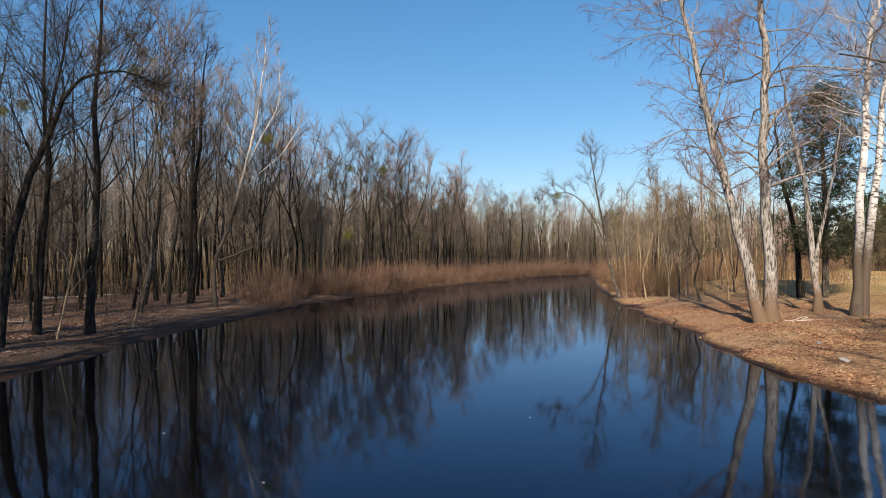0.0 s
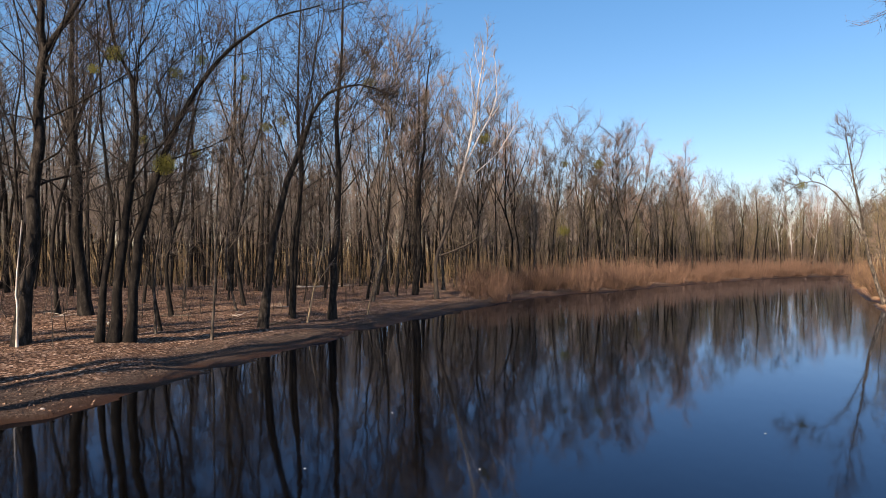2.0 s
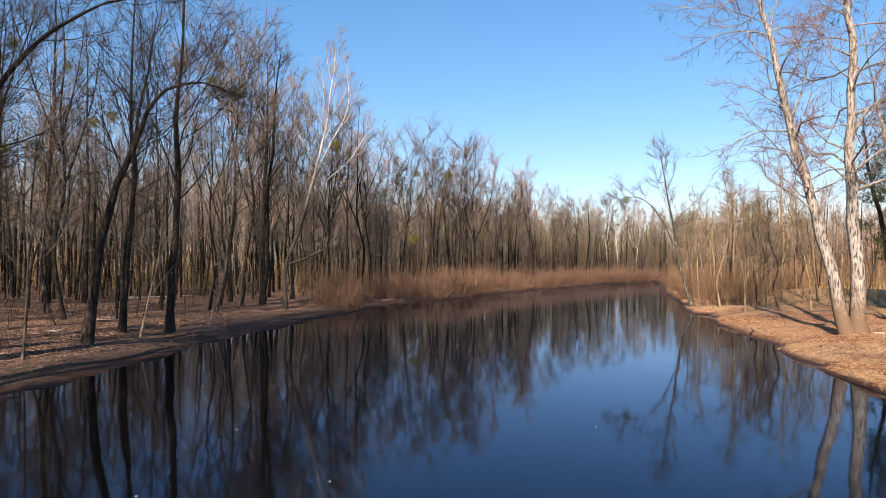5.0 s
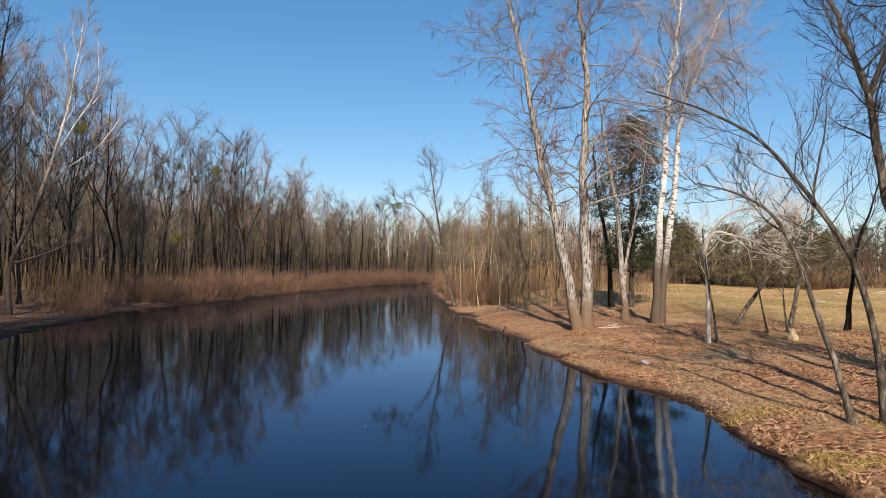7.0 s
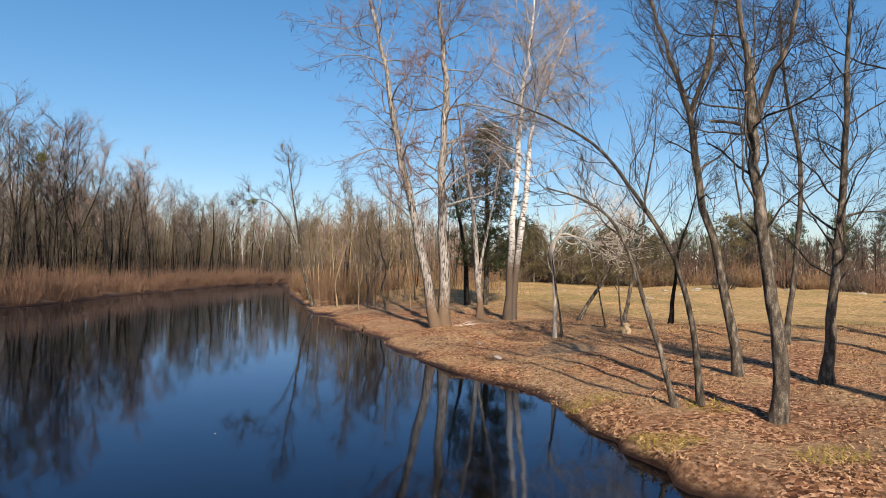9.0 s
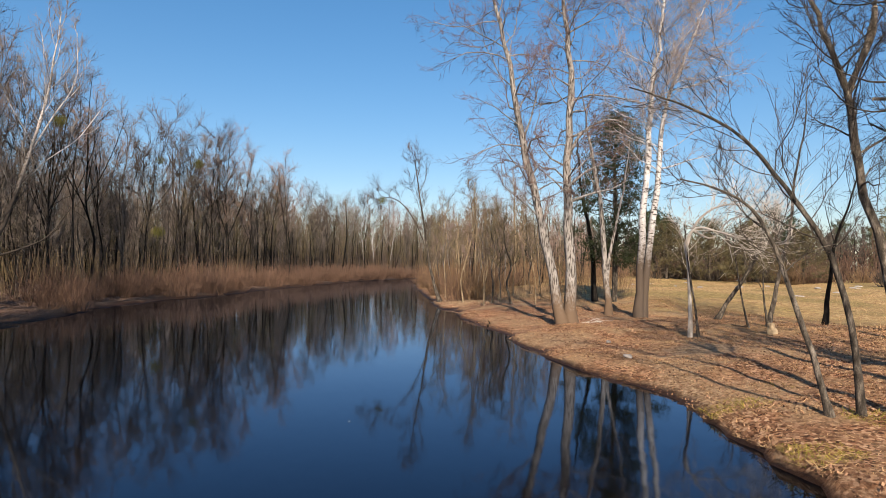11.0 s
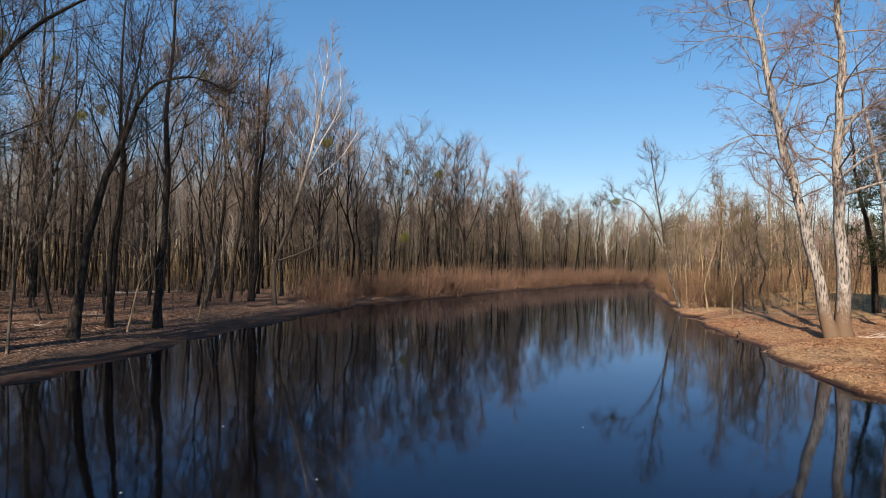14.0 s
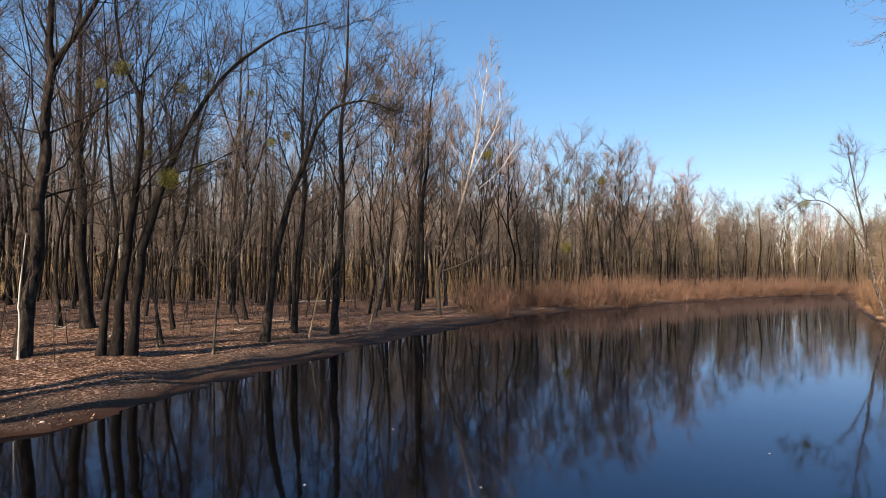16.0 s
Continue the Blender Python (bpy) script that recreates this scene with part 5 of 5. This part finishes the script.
# ---- loose litter on the banks ----
def leaves(seed, count, region, size, mat, name, label, flat=0.6):
    rng = np.random.RandomState(seed)
    (x0, x1, y0, y1), test = region
    x, y = rng.uniform(x0, x1, count), rng.uniform(y0, y1, count)
    z, d = land(x, y)
    ok = test(x, y, d)
    x, y, z = x[ok], y[ok], z[ok]
    n = len(x)
    a = rng.uniform(0, 6.28, n)
    s = size * rng.uniform(0.6, 1.4, n)
    ti, tj = rng.normal(0, flat, n), rng.normal(0, flat, n)
    u = np.stack([np.cos(a), np.sin(a), ti], -1) * s[:, None]
    w = np.stack([-np.sin(a), np.cos(a), tj], -1) * (s * rng.uniform(0.4, 0.8, n))[:, None]
    c = np.stack([x, y, z + 0.008 + s * 0.25], -1)
    q = np.stack([c - u, c - w * 0.9 + u * 0.1, c + u, c + w * 0.9 + u * 0.1], 1)
    fl = Flakes()
    fl.quads(q)
    return tagged(new(name, fl.mesh(name, mat)), label, "leaves", kind="stuff")


leaves(60, 84000, ((6, 22, 3, 30), lambda x, y, d: (d > 0.04) & (np.sin(1.1 * x + 0.4 * y) + np.sin(0.5 * x - 0.9 * y) + 1.2 * np.exp(-d) > -0.7)), 0.020, LEAF, "fallen_leaves", "dry brown fallen leaves on the bank")
leaves(61, 52000, ((-24, -8, 4, 32), lambda x, y, d: d + 1.2 * np.sin(0.9 * x + 0.6 * y) + 0.8 * np.sin(1.9 * y - 0.7 * x) > 0.7), 0.019, LEAF_SHADED, "fallen_leaves", "dry brown fallen leaves under the alders")


def blades(seed, count, region, h, mat, name, label, rise=(0.3, 1.0), wide=0.006):
    rng = np.random.RandomState(seed)
    (x0, x1, y0, y1), test = region
    x, y = rng.uniform(x0, x1, count), rng.uniform(y0, y1, count)
    z, d = land(x, y)
    ok = test(x, y, d)
    x, y, z = x[ok], y[ok], z[ok]
    n = len(x)
    a = rng.uniform(0, 6.28, n)
    hh = h * rng.uniform(0.5, 1.5, n)
    c = np.stack([x, y, z - 0.01], -1)
    w = np.stack([np.cos(a), np.sin(a), 0 * a], -1) * wide
    tip = c + np.stack([rng.normal(0, 0.9, n) * hh, rng.normal(0, 0.9, n) * hh, hh * rng.uniform(*rise, n)], -1)
    fl = Flakes()
    fl.quads(np.stack([c - w, c + w, tip + w * 0.4, tip - w * 0.4], 1))
    return tagged(new(name, fl.mesh(name, mat)), label, "grass", kind="stuff")


blades(62, 84000, ((6, 20, 3, 20), lambda x, y, d: (d > 0.08) & (np.sin(1.3 * x + 0.7 * y) + np.sin(0.6 * x - 1.1 * y) > -0.9)), 0.075, STRAW, "dry_grass", "matted straw-coloured dry grass on the bank", (0.1, 0.55), 0.007)

blades(63, 26000, ((14, 62, 12, 70), lambda x, y, d: (x > 11 + 0.28 * y) & (np.sin(0.5 * x + 0.3 * y) + np.sin(0.23 * x - 0.41 * y) > -0.9)), 0.16, STRAW, "dry_grass", "straw-coloured dry meadow grass")
blades(64, 16000, ((6.2, 12, 4, 10), lambda x, y, d: (d > 0.15) & (d < 2.2) & (np.sin(2.3 * x + 1.7 * y) + np.sin(1.1 * x - 2.9 * y) > 0.9)), 0.07, MOSS, "green_tufts", "yellow-green young grass tufts near the water")

# pale splintered stump by the grey tree
bm = bmesh.new()
bmesh.ops.create_cone(bm, cap_ends=True, segments=16, radius1=0.15, radius2=0.10, depth=0.34)
bmesh.ops.subdivide_edges(bm, edges=[e for e in bm.edges if abs(e.verts[0].co.z - e.verts[1].co.z) > 0.1], cuts=3)
for v in bm.verts:
    v.co += Vector((noise.noise(v.co * 7), noise.noise(v.co * 7 + Vector((3, 0, 0))), 0)) * 0.05
    if v.co.z > 0.1:
        v.co.z += 0.16 * noise.noise(v.co * 9 + Vector((7, 1, 0)))
me = bpy.data.meshes.new("stump")
bm.to_mesh(me)
bm.free()
me.materials.append(CUT_WOOD)
stump = new("tree_stump", me)
stump.matrix_basis = pose(15.1, 15.7, height(15.1, 15.7) + 0.14, 6, -8, -40)
tagged(stump, "freshly cut pale tree stump on the leaf litter", "stump")


# ---- small loose things ----
def pebble(rng, name, place, size, mat, label, category):
    bm = bmesh.new()
    bmesh.ops.create_icosphere(bm, subdivisions=2, radius=1.0)
    off = Vector(rng.uniform(0, 50, 3))
    for v in bm.verts:
        v.co *= 1 + 0.35 * noise.noise(v.co * 1.3 + off)
        v.co = Vector((v.co.x * size[0], v.co.y * size[1], v.co.z * size[2]))
    me = bpy.data.meshes.new(name)
    bm.to_mesh(me)
    bm.free()
    me.materials.append(mat)
    ob = new(name, me)
    ob.matrix_basis = pose(*place, 0, 0, rng.uniform(0, 360))
    return tagged(ob, label, category)


rng = np.random.RandomState(80)
for x, y, s in ((9.8, 16.3, 0.11), (8.9, 13.9, 0.13), (-9.5, 7.4, 0.04)):
    pebble(rng, "stone", (x, y, height(x, y) + s * 0.2), (s, s * 0.7, s * 0.45), STONE, "pale stone lying on the leafy bank", "stone")
for k in range(34):
    x, y = rng.uniform(34, 85), rng.uniform(26, 80)
    if x > 14 + 0.42 * y:
        s = rng.uniform(0.12, 0.35)
        pebble(rng, "stone", (x, y, height(x, y) + s * 0.15), (s * 1.6, s, s * 0.5), STONE, "pale stone among dry meadow grass", "stone")
for x, y in ((-4.2, 9.4), (-4.1, 6.6), (-2.1, 7.3), (1.4, 10.2), (-1.6, 45.4), (-8.3, 20.2), (-6.9, 15.0), (2.0, 6.4)):
    pebble(rng, "floating_leaf", (x, y, 0.004), (0.022, 0.014, 0.004), LITTER, "pale leaf floating on the dark water", "leaf")


def branch_on_ground(rng, a, b, r, label):
    a, b = np.array((*a, height(*a) + r)), np.array((*b, height(*b) + r))
    tb = Tubes()
    line = np.array([a + (b - a) * s + rng.normal(0, 0.03, 3) * (1, 1, 0.2) for s in np.linspace(0, 1, 6)])
    tb.add(line, np.linspace(r, r * 0.4, 6), 6, True)
    for k in (1, 2, 3, 4):
        e = line[k] + np.array((rng.normal(0, 0.4), rng.normal(0, 0.4), rng.uniform(0.02, 0.25)))
        tb.add([line[k], (line[k] + e) / 2 + (0, 0, 0.03), e], [r * 0.45, r * 0.3, 0], 4, True)
    return tagged(new("fallen_branch", tb.mesh("fallen_branch", DEAD_WOOD if rng.uniform() < 0.15 else BARK_GREY)), label, "branch")


branch_on_ground(rng, (-23.2, 35.2), (-20.6, 40.6), 0.06, "grey fallen stem lying among the alders")
branch_on_ground(rng, (-12.5, 17.9), (-12.1, 19.0), 0.025, "bleached fallen branch lying on the bank")
for k in range(26):
    x, y = (rng.uniform(-22, -11), rng.uniform(9, 30)) if k % 3 else (rng.uniform(8.5, 16), rng.uniform(6, 24))
    a = rng.uniform(0, 6.28)
    q = rng.uniform(0.6, 1.8)
    if min(height(x, y), height(x + q * math.cos(a), y + q * math.sin(a))) < 0.25:
        continue
    branch_on_ground(rng, (x, y), (x + q * math.cos(a), y + q * math.sin(a)), rng.uniform(0.012, 0.03), "small fallen branch on the leaf litter")
# snags standing out of the water
for x, y, hh in ((4.3, 41.1, 0.3), (4.7, 41.6, 0.25), (5.2, 42.3, 0.35), (5.0, 41.2, 0.2), (9.0, 24.2, 0.3), (8.7, 23.6, 0.22)):
    tb = Tubes()
    tb.add([(0, 0, -0.4), (0.03, 0.02, hh * 0.5), (rng.normal(0, 0.12), rng.normal(0, 0.1), hh)], [0.04, 0.03, 0], 5, True)
    ob = new("snag", tb.mesh("snag", BARK_DARK))
    ob.matrix_basis = Matrix.Translation((x, y, 0))
    tagged(ob, "dark stick standing out of the water", "branch")
